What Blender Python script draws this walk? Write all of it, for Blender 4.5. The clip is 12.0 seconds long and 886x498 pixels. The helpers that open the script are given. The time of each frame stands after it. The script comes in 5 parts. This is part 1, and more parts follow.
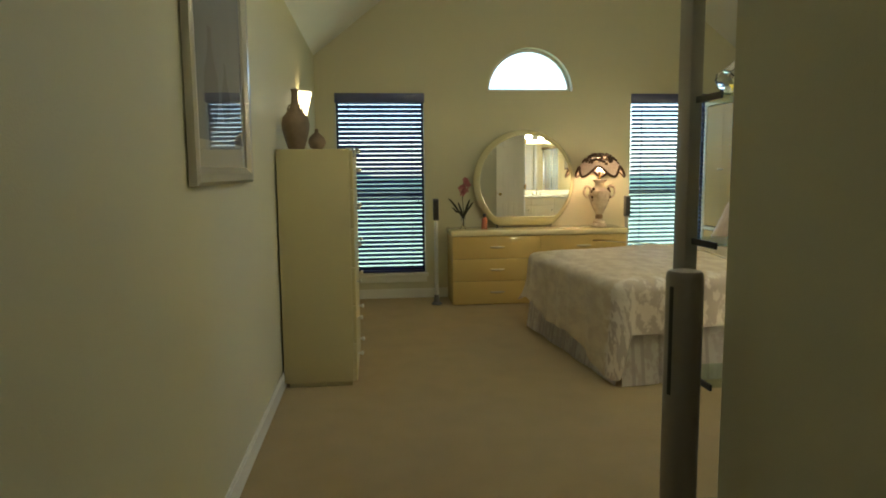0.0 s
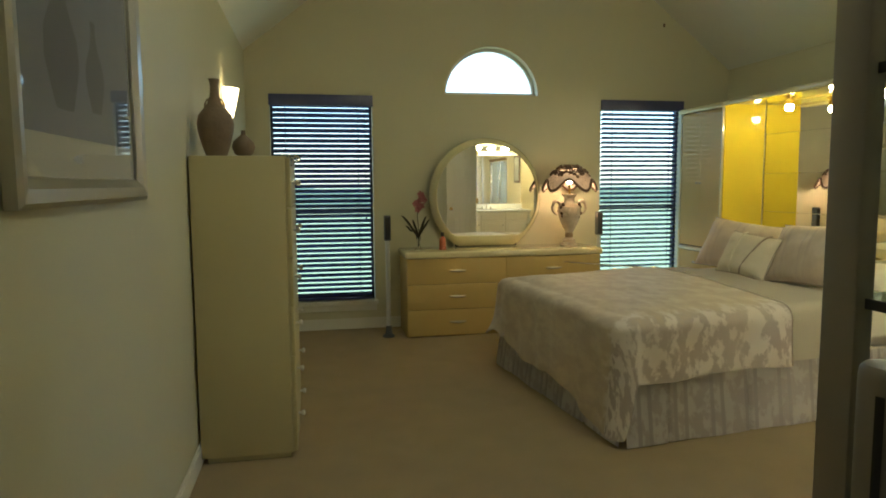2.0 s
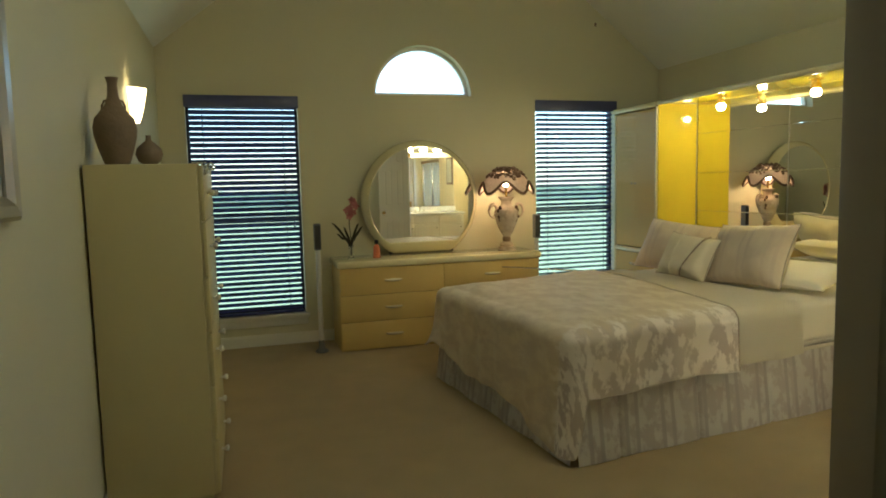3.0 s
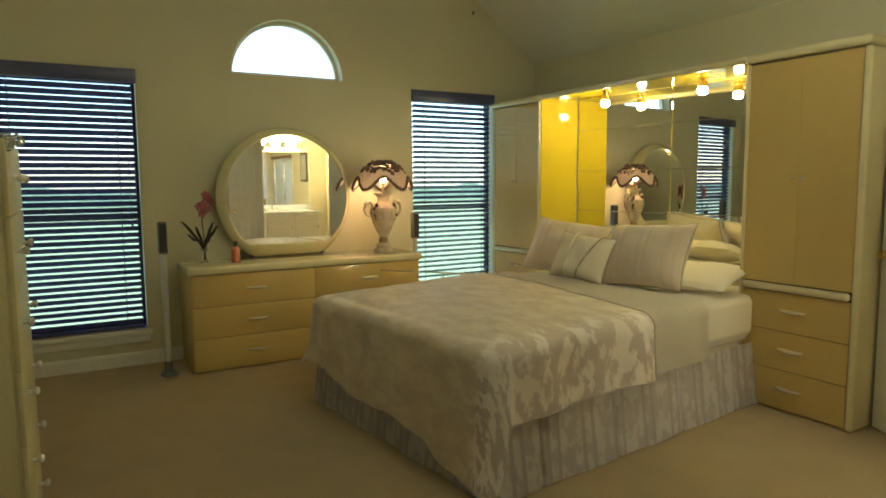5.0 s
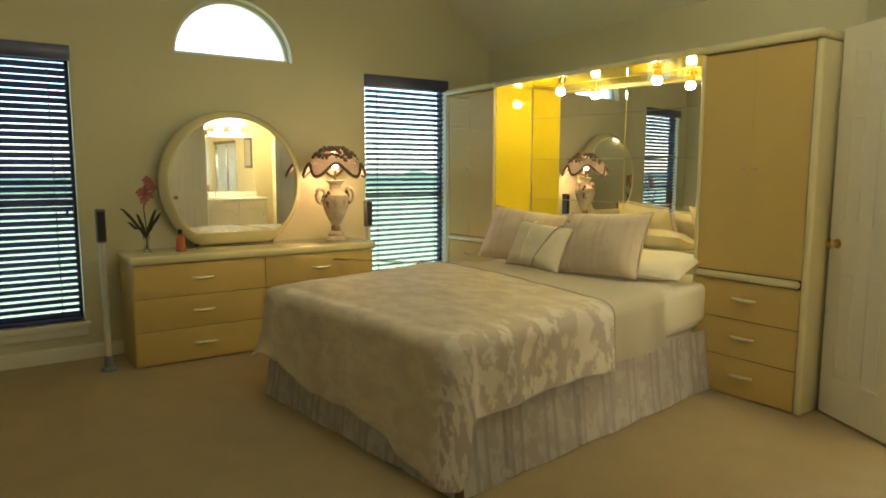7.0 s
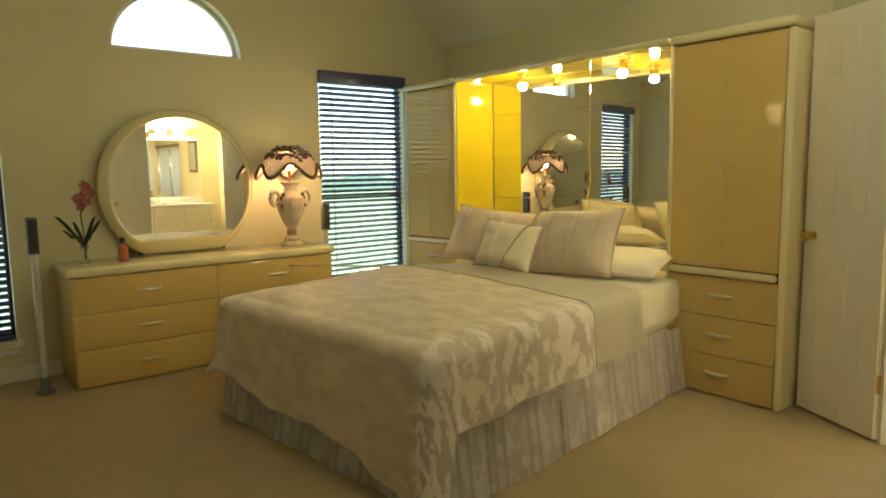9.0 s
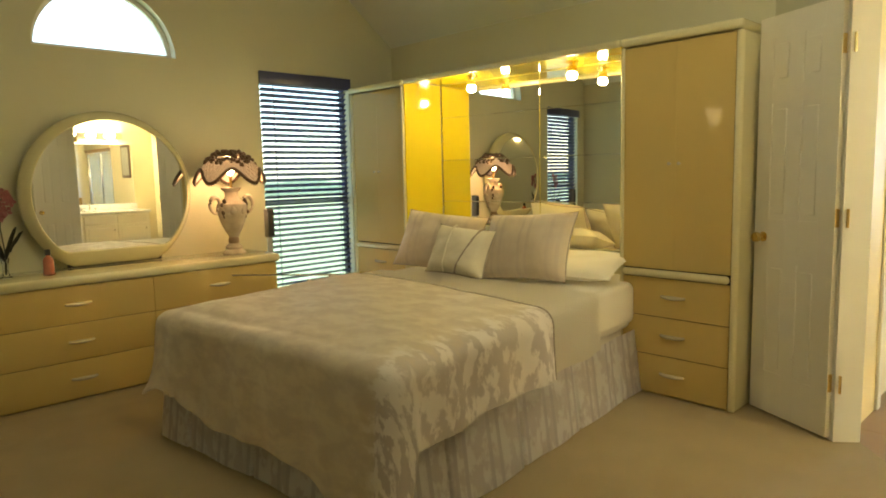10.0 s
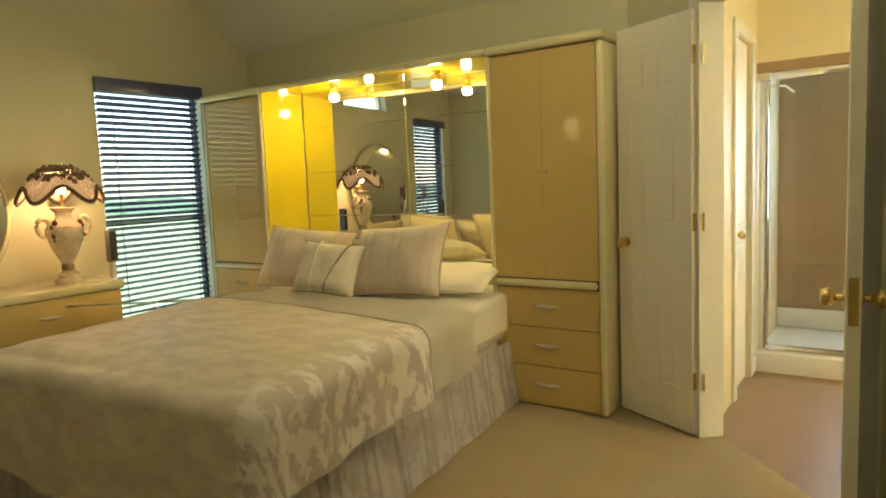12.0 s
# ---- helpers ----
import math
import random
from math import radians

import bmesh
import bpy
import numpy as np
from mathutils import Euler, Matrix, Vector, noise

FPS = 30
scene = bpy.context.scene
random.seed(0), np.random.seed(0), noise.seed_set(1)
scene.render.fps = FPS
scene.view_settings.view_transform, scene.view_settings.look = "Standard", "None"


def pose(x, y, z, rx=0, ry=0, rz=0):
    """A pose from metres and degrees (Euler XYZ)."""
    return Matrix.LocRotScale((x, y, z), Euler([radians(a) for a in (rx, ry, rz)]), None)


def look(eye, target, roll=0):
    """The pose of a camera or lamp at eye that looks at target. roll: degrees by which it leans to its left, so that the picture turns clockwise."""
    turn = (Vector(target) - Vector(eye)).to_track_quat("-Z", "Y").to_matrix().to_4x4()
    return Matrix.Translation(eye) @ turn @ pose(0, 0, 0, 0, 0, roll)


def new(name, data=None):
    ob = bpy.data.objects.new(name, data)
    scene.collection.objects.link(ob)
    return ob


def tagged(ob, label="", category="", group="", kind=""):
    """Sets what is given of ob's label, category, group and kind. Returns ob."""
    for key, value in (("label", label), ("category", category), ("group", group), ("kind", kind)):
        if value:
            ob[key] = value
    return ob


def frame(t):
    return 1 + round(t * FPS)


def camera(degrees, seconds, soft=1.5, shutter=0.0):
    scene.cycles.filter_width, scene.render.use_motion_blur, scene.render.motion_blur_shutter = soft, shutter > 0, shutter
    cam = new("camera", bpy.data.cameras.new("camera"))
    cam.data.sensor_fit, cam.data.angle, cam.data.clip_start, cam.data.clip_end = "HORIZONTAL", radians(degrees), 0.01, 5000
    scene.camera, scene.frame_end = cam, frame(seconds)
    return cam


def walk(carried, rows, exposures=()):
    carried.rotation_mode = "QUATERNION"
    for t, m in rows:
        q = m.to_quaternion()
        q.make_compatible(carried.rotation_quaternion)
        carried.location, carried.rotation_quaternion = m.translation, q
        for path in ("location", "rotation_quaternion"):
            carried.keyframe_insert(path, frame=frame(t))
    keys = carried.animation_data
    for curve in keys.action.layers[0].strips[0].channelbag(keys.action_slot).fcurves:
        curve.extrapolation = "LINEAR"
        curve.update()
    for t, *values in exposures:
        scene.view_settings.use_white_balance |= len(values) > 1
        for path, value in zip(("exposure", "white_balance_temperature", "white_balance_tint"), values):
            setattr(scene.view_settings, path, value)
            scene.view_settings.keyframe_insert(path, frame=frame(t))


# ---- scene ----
cam = camera(67.9, 12.0, soft=1.8)
walk(cam, [
    (0, look((0.601, -6.927, 1.332), (0.800, -4.951, 1.099), -0.55)),
    (0.5, look((0.559, -6.747, 1.351), (0.788, -4.774, 1.120), -1.05)),
    (1, look((0.578, -6.501, 1.329), (0.838, -4.530, 1.112), -1.02)),
    (1.5, look((0.580, -6.311, 1.338), (0.883, -4.345, 1.128), -0.52)),
    (2, look((0.572, -6.089, 1.338), (0.953, -4.135, 1.141), -0.39)),
    (2.5, look((0.581, -5.929, 1.341), (1.060, -3.996, 1.148), -1.23)),
    (3, look((0.613, -5.836, 1.364), (1.191, -3.931, 1.168), -1.36)),
    (3.5, look((0.653, -5.678, 1.325), (1.331, -3.806, 1.139), -1.22)),
    (5.5, look((0.580, -5.171, 1.327), (1.650, -3.495, 1.111), -0.14)),
    (6, look((0.586, -5.147, 1.332), (1.691, -3.495, 1.105), 0.04)),
    (6.5, look((0.581, -5.136, 1.327), (1.706, -3.500, 1.092), 0.07)),
    (7, look((0.576, -5.135, 1.322), (1.713, -3.508, 1.083), 0.08)),
    (9, look((0.621, -4.918, 1.300), (1.877, -3.379, 1.065), -0.89)),
    (9.5, look((0.634, -4.842, 1.309), (1.954, -3.357, 1.074), -0.95)),
    (10, look((0.668, -4.798, 1.306), (2.050, -3.370, 1.077), -1.31)),
    (10.5, look((0.712, -4.754, 1.302), (2.163, -3.396, 1.079), -1.59)),
    (11, look((0.753, -4.735, 1.303), (2.268, -3.448, 1.086), -1.57)),
    (11.5, look((0.767, -4.703, 1.301), (2.350, -3.500, 1.093), -1.76)),
    (12, look((0.807, -4.686, 1.301), (2.444, -3.554, 1.097), -2.39)),
], exposures=[(0.0, 2.47, 5600, 4), (1.0, 2.33, 5550, 3), (3.5, 2.16, 5750, 2), (5.5, 2.37, 6100, 2), (9.0, 2.6, 6650, 4), (12.0, 2.58, 6750, 4)])

# ---- daylight ----
world = bpy.data.worlds.new("sky")
scene.world = world
world.use_nodes = True
wt = world.node_tree
sky = wt.nodes.new("ShaderNodeTexSky")
sky.sky_type = "NISHITA"
sky.sun_disc = False
sky.sun_elevation = radians(51)
sky.sun_rotation = radians(263)
wt.links.new(sky.outputs[0], wt.nodes["Background"].inputs[0])
wt.nodes["Background"].inputs[1].default_value = 0.15
sun_data = bpy.data.lights.new("sun", "SUN")
sun_data.energy = 4.0
sun_data.angle = radians(0.5)
sun_data.color = (1.0, 0.95, 0.86)
sun = new("sun", sun_data)
# the sun stands to the side of the house, a little behind the window wall
sun.matrix_world = look((0, 0, 30), (24.0, 3.0, 0))


# ---- materials ----
def material(name, colour, rough=0.6, metal=0.0, vary=0.0, scale=4.0, bump=0.0, bump_scale=200.0,
             coat=0.0, dark=None, sheen=0.0, per_piece=0.0, spec=0.5):
    m = bpy.data.materials.new(name)
    m.use_nodes = True
    t = m.node_tree
    b = t.nodes["Principled BSDF"]
    b.inputs["Base Color"].default_value = (*colour, 1)
    b.inputs["Roughness"].default_value = rough
    b.inputs["Metallic"].default_value = metal
    b.inputs["Coat Weight"].default_value = coat
    b.inputs["Coat Roughness"].default_value = 0.03
    b.inputs["Sheen Weight"].default_value = sheen
    b.inputs["Specular IOR Level"].default_value = spec
    co = t.nodes.new("ShaderNodeTexCoord")
    if vary:
        big = t.nodes.new("ShaderNodeTexNoise")
        big.inputs["Scale"].default_value = scale
        big.inputs["Detail"].default_value = 8
        t.links.new(co.outputs["Object"], big.inputs["Vector"])
        mix = t.nodes.new("ShaderNodeMix")
        mix.data_type = "RGBA"
        low = dark or tuple(c * (1 - vary) for c in colour)
        mix.inputs["A"].default_value = (*low, 1)
        mix.inputs["B"].default_value = (*(min(1, c * (1 + vary * 0.5)) for c in colour), 1)
        t.links.new(big.outputs["Fac"], mix.inputs["Factor"])
        last = mix.outputs["Result"]
        if per_piece:
            info = t.nodes.new("ShaderNodeObjectInfo")
            hsv = t.nodes.new("ShaderNodeHueSaturation")
            mr = t.nodes.new("ShaderNodeMapRange")
            mr.inputs["To Min"].default_value = 1 - per_piece
            mr.inputs["To Max"].default_value = 1 + per_piece
            t.links.new(info.outputs["Random"], mr.inputs["Value"])
            t.links.new(mr.outputs["Result"], hsv.inputs["Value"])
            t.links.new(last, hsv.inputs["Color"])
            last = hsv.outputs["Color"]
        t.links.new(last, b.inputs["Base Color"])
        rr = t.nodes.new("ShaderNodeMapRange")
        rr.inputs["To Min"].default_value = max(0.02, rough * 0.85)
        rr.inputs["To Max"].default_value = min(1, rough * 1.15)
        t.links.new(big.outputs["Fac"], rr.inputs["Value"])
        t.links.new(rr.outputs["Result"], b.inputs["Roughness"])
    if bump:
        fine = t.nodes.new("ShaderNodeTexNoise")
        fine.inputs["Scale"].default_value = bump_scale
        fine.inputs["Detail"].default_value = 4
        bn = t.nodes.new("ShaderNodeBump")
        bn.inputs["Strength"].default_value = bump
        bn.inputs["Distance"].default_value = 0.01
        t.links.new(co.outputs["Object"], fine.inputs["Vector"])
        t.links.new(fine.outputs["Fac"], bn.inputs["Height"])
        t.links.new(bn.outputs["Normal"], b.inputs["Normal"])
    return m


def glow(name, colour, strength):
    m = bpy.data.materials.new(name)
    m.use_nodes = True
    b = m.node_tree.nodes["Principled BSDF"]
    b.inputs["Base Color"].default_value = (0.9, 0.9, 0.88, 1)
    b.inputs["Emission Color"].default_value = (*colour, 1)
    b.inputs["Emission Strength"].default_value = strength
    return m


def glass(name, colour=(1, 1, 1), rough=0.0):
    m = bpy.data.materials.new(name)
    m.use_nodes = True
    b = m.node_tree.nodes["Principled BSDF"]
    b.inputs["Base Color"].default_value = (*colour, 1)
    b.inputs["Roughness"].default_value = rough
    b.inputs["Transmission Weight"].default_value = 1.0
    b.inputs["IOR"].default_value = 1.45
    return m


def thin_glass(name, tint=(1, 1, 1)):
    """A pane: clear, with a weak mirror gloss."""
    m = bpy.data.materials.new(name)
    m.use_nodes = True
    t = m.node_tree
    out = t.nodes["Material Output"]
    t.nodes.remove(t.nodes["Principled BSDF"])
    clear = t.nodes.new("ShaderNodeBsdfTransparent")
    clear.inputs[0].default_value = (*tint, 1)
    gloss = t.nodes.new("ShaderNodeBsdfGlossy")
    gloss.inputs["Roughness"].default_value = 0.02
    facing = t.nodes.new("ShaderNodeLayerWeight")
    facing.inputs["Blend"].default_value = 0.5
    power = t.nodes.new("ShaderNodeMath")
    power.operation = "POWER"
    power.inputs[1].default_value = 4.5
    t.links.new(facing.outputs["Facing"], power.inputs[0])
    span = t.nodes.new("ShaderNodeMapRange")
    span.inputs["To Min"].default_value = 0.04
    span.inputs["To Max"].default_value = 0.9
    t.links.new(power.outputs[0], span.inputs["Value"])
    mix = t.nodes.new("ShaderNodeMixShader")
    t.links.new(span.outputs["Result"], mix.inputs[0])
    t.links.new(clear.outputs[0], mix.inputs[1])
    t.links.new(gloss.outputs[0], mix.inputs[2])
    t.links.new(mix.outputs[0], out.inputs[0])
    return m


def fabric(name, ground, figure, stripe=0.0, grain=(9.0, 5.5), soft=0.035, band=0.72, sheen=0.15, lit_side=None):
    """Damask: leafy woven figures over a satin ground, with paired stripes across u where asked."""
    m = material(name, ground, rough=0.6, bump=0.25, bump_scale=420, sheen=sheen)
    t = m.node_tree
    b = t.nodes["Principled BSDF"]
    co = t.nodes.new("ShaderNodeTexCoord")
    size = t.nodes.new("ShaderNodeMapping")
    size.inputs["Scale"].default_value = (grain[0], grain[1], 1)
    t.links.new(co.outputs["UV"], size.inputs["Vector"])
    n = t.nodes.new("ShaderNodeTexNoise")
    n.inputs["Scale"].default_value = 1.0
    n.inputs["Detail"].default_value = 5.0
    n.inputs["Roughness"].default_value = 0.62
    n.inputs["Distortion"].default_value = 0.12
    t.links.new(size.outputs["Vector"], n.inputs["Vector"])
    ramp = t.nodes.new("ShaderNodeValToRGB")
    ramp.color_ramp.elements[0].position = 0.5 - soft
    ramp.color_ramp.elements[1].position = 0.5 + soft
    ramp.color_ramp.elements[0].color = (*ground, 1)
    ramp.color_ramp.elements[1].color = (*figure, 1)
    t.links.new(n.outputs["Fac"], ramp.inputs["Fac"])
    woven = ramp.outputs["Color"]
    if lit_side:
        # painted light: paler ground and sharper figures down the near hanging side
        lit_ramp = t.nodes.new("ShaderNodeValToRGB")
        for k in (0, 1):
            lit_ramp.color_ramp.elements[k].position = 0.47 + 0.06 * k
            lit_ramp.color_ramp.elements[k].color = (*lit_side[k], 1)
        t.links.new(n.outputs["Fac"], lit_ramp.inputs["Fac"])
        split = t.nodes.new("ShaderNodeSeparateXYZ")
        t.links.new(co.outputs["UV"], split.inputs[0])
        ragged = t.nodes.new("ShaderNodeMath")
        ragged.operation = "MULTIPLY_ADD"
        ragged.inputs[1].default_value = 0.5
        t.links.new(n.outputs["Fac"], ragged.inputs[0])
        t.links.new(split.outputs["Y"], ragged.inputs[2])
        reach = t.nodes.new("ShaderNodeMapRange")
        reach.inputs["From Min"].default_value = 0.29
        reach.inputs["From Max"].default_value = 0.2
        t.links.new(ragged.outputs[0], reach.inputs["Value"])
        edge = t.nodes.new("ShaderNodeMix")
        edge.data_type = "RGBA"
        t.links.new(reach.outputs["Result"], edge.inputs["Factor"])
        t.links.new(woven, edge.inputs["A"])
        t.links.new(lit_ramp.outputs["Color"], edge.inputs["B"])
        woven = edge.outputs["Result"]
    # slow uneven fading over the weave
    fade = t.nodes.new("ShaderNodeTexNoise")
    fade.inputs["Scale"].default_value = 2.3
    t.links.new(co.outputs["UV"], fade.inputs["Vector"])
    worn = t.nodes.new("ShaderNodeMix")
    worn.data_type = "RGBA"
    worn.inputs["B"].default_value = (*((g + f) / 2 for g, f in zip(ground, figure)), 1)
    amount = t.nodes.new("ShaderNodeMapRange")
    amount.inputs["From Min"].default_value = 0.35
    amount.inputs["From Max"].default_value = 0.7
    amount.inputs["To Max"].default_value = 0.4
    t.links.new(fade.outputs["Fac"], amount.inputs["Value"])
    t.links.new(amount.outputs["Result"], worn.inputs["Factor"])
    t.links.new(woven, worn.inputs["A"])
    last = worn.outputs["Result"]
    if stripe:
        w = t.nodes.new("ShaderNodeTexWave")
        w.inputs["Scale"].default_value = stripe
        w.inputs["Distortion"].default_value = 0.0
        w.inputs["Detail"].default_value = 0
        t.links.new(co.outputs["UV"], w.inputs["Vector"])
        cut = t.nodes.new("ShaderNodeValToRGB")
        cut.color_ramp.elements[0].position = 0.64
        cut.color_ramp.elements[1].position = 0.69
        cut.color_ramp.elements.new(0.9).color = (1, 1, 1, 1)
        cut.color_ramp.elements.new(0.94).color = (0, 0, 0, 1)
        t.links.new(w.outputs["Fac"], cut.inputs["Fac"])
        mix = t.nodes.new("ShaderNodeMix")
        mix.data_type = "RGBA"
        mix.inputs["B"].default_value = (figure[0] * band, figure[1] * band, figure[2] * (band + 0.02), 1)
        mixed = t.nodes.new("ShaderNodeMath")
        mixed.operation = "MULTIPLY"
        mixed.inputs[1].default_value = 0.85
        t.links.new(cut.outputs["Color"], mixed.inputs[0])
        t.links.new(mixed.outputs[0], mix.inputs["Factor"])
        t.links.new(last, mix.inputs["A"])
        last = mix.outputs["Result"]
    t.links.new(last, b.inputs["Base Color"])
    gloss = t.nodes.new("ShaderNodeMapRange")
    gloss.inputs["From Min"].default_value = 0.4
    gloss.inputs["From Max"].default_value = 0.6
    gloss.inputs["To Min"].default_value = 0.36
    gloss.inputs["To Max"].default_value = 0.7
    t.links.new(n.outputs["Fac"], gloss.inputs["Value"])
    t.links.new(gloss.outputs["Result"], b.inputs["Roughness"])
    return m


WALL = material("wall_paint", (0.63, 0.6, 0.42), 0.55, vary=0.05, scale=1.5, bump=0.12, bump_scale=160)
CEIL = material("ceiling_paint", (0.8, 0.82, 0.77), 0.7, vary=0.04, scale=2, bump=0.15, bump_scale=120)
CARPET = material("carpet", (0.52, 0.39, 0.19), 0.95, vary=0.22, scale=5, bump=0.9, bump_scale=380, sheen=0.2)
TRIM = material("white_trim", (0.8, 0.78, 0.7), 0.4, vary=0.03, scale=3)
DOOR = material("door_paint", (0.84, 0.79, 0.65), 0.5, vary=0.03, scale=3)
LAMINATE = material("maple_laminate", (0.65, 0.48, 0.175), 0.6, vary=0.07, scale=2.5, coat=0.5, spec=0.08)
LACQUER = material("cream_lacquer", (0.76, 0.69, 0.42), 0.22, vary=0.03, scale=2, coat=0.7)
CHEST = material("chest_lacquer", (0.66, 0.58, 0.31), 0.4, vary=0.05, scale=1.5, coat=0.1)
YELLOW = material("gloss_side_panel", (0.86, 0.68, 0.03), 0.12, vary=0.03, scale=2, coat=0.8)
GAP_SHADE = material("painted_gap_shade", (0.03, 0.025, 0.02), 0.9)
CHROME = material("chrome", (0.8, 0.8, 0.78), 0.12, metal=1.0)
BRASS = material("brass", (0.78, 0.57, 0.22), 0.2, metal=1.0)
SATIN = material("satin_handle", (0.88, 0.77, 0.54), 0.24, metal=0.4, coat=0.5)
SILVER = material("brushed_silver", (0.72, 0.73, 0.74), 0.35, metal=0.6, vary=0.1, scale=20)
PEWTER = material("pewter_post", (0.34, 0.31, 0.27), 0.4, metal=0.6, vary=0.1, scale=12)
DARK = material("dark_plastic", (0.03, 0.03, 0.035), 0.5, vary=0.15, scale=30)
GREY = material("speaker_grey", (0.16, 0.16, 0.17), 0.6, vary=0.1, scale=60, bump=0.3, bump_scale=500)
SLAT = material("navy_wood_slat", (0.075, 0.085, 0.21), 0.3, vary=0.25, scale=14, per_piece=0.2)
MIRROR = material("mirror_silver", (0.88, 0.89, 0.87), 0.01, metal=1.0)
PANE = thin_glass("window_glass", (0.93, 0.96, 0.96))
SHOWERGLASS = thin_glass("shower_glass", (0.95, 0.93, 0.88))
CRYSTAL = glass("crystal", (0.93, 0.96, 1.0))
BLUEGLASS = glass("blue_glass", (0.12, 0.16, 0.5))
SHELFGLASS = thin_glass("shelf_glass", (0.8, 0.88, 0.85))
BULB = glow("frosted_bulb", (1.0, 0.78, 0.4), 32)
SCONCE = glow("sconce_glass", (1.0, 0.72, 0.36), 0.9)
VANITYBULB = glow("vanity_globe", (1.0, 0.84, 0.55), 34)
HALLFILL = glow("hall_fill_glass", (1.0, 0.95, 0.84), 1.25)
FILLGLOBE = glow("fill_globe", (1.0, 0.85, 0.58), 9.5)
COLUMN = material("column_grey", (0.3, 0.27, 0.24), 0.4, metal=0.6, vary=0.1, scale=20)
TILE = material("floor_tile", (0.3, 0.19, 0.09), 0.4, vary=0.14, scale=7, per_piece=0.03)
GROUT = material("grout", (0.36, 0.26, 0.15), 0.9, vary=0.1, scale=30)
SHOWERTILE = material("shower_tile", (0.43, 0.29, 0.16), 0.25, vary=0.15, scale=8, per_piece=0.05)
PORCELAIN = material("white_counter", (0.85, 0.84, 0.8), 0.15, vary=0.02, scale=4)
BATHWALL = material("bath_wall_paint", (0.82, 0.72, 0.46), 0.55, vary=0.04, scale=2, bump=0.1, bump_scale=160)
# the second colour pair paints the near side's light into the cloth
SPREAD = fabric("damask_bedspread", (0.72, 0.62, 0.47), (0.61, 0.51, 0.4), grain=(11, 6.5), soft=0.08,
                lit_side=((0.84, 0.78, 0.74), (0.5, 0.43, 0.42)))
SKIRT = fabric("damask_striped_skirt", (0.96, 0.92, 0.89), (0.78, 0.71, 0.69), stripe=1.4, grain=(12, 8), soft=0.035, band=0.88)
SHAM = fabric("striped_sham", (0.76, 0.65, 0.51), (0.65, 0.54, 0.43), stripe=1.6, grain=(7, 4), soft=0.14, band=1.0)
SHEET = material("white_sheet", (0.93, 0.87, 0.74), 0.45, vary=0.04, scale=5, bump=0.2, bump_scale=300, sheen=0.15)
CUSHION = material("cream_cushion", (0.78, 0.71, 0.56), 0.7, vary=0.06, scale=8, bump=0.25, bump_scale=300)
PIPING = material("taupe_piping", (0.42, 0.34, 0.27), 0.8, vary=0.1, scale=30)
CLAY = material("brown_clay", (0.26, 0.19, 0.125), 0.7, vary=0.35, scale=18, bump=0.4, bump_scale=60)
URN = material("antique_cream_ceramic", (0.8, 0.72, 0.58), 0.25, vary=0.25, scale=16, dark=(0.36, 0.25, 0.17), bump=0.2, bump_scale=60)
GILT = material("aged_gilt", (0.36, 0.25, 0.15), 0.35, metal=0.5, vary=0.45, scale=28, bump=0.3, bump_scale=90)
BEADS = material("beaded_lattice", (0.72, 0.58, 0.52), 0.3, vary=0.35, scale=40, coat=0.3)
BRONZE = material("antique_bronze", (0.17, 0.105, 0.07), 0.4, metal=0.5, vary=0.4, scale=30)
LEAF = material("dark_leaf", (0.05, 0.05, 0.035), 0.5, vary=0.3, scale=20)
PETAL = material("pink_petal", (0.55, 0.2, 0.22), 0.6, vary=0.3, scale=25)
ARTFRAME = material("silver_frame", (0.52, 0.5, 0.44), 0.3, metal=0.85, vary=0.15, scale=12)
MAT = material("picture_mat", (0.5, 0.48, 0.4), 0.8, vary=0.03, scale=5)
LAWN = material("lawn", (0.17, 0.22, 0.13), 0.9, vary=0.4, scale=3, bump=0.8, bump_scale=60)


# ---- shaping helpers ----
def thing(name, at, label, category, group="", turn=0.0):
    e = new(name)
    e.location = at
    e.rotation_euler = (0, 0, radians(turn))
    e.empty_display_size = 0.1
    return tagged(e, label, category, group)


def mesh_of(name, bm, mat, smooth=True):
    bmesh.ops.recalc_face_normals(bm, faces=bm.faces[:])
    me = bpy.data.meshes.new(name)
    bm.to_mesh(me)
    bm.free()
    me.materials.append(mat)
    if smooth:
        for p in me.polygons:
            p.use_smooth = True
        me.set_sharp_from_angle(angle=radians(38))
    return me


def part(name, bm, mat, parent, label="", smooth=True):
    ob = new(name, mesh_of(name, bm, mat, smooth))
    ob.parent = parent
    if label:
        ob["label"] = label
    return ob


def structure(name, bm, mat, label="", category="", smooth=False):
    return tagged(new(name, mesh_of(name, bm, mat, smooth)), label, category, kind="structure")


def box(bm, x0, x1, y0, y1, z0, z1, r=0.0, seg=2, m=None):
    """A box, its edges rounded by r."""
    made = bmesh.ops.create_cube(bm, size=1)["verts"]
    for v in made:
        v.co = Vector((x0 if v.co.x < 0 else x1, y0 if v.co.y < 0 else y1, z0 if v.co.z < 0 else z1))
    if r:
        edges = {e for v in made for e in v.link_edges}
        res = bmesh.ops.bevel(bm, geom=list(edges), offset=r, segments=seg, affect="EDGES", profile=0.5)
        made = res["verts"]
    if m is not None:
        bmesh.ops.transform(bm, matrix=m, verts=list({v for v in bm.verts if v.is_valid} if not r else made))
    return bm


def lone_box(*a, **k):
    return box(bmesh.new(), *a, **k)


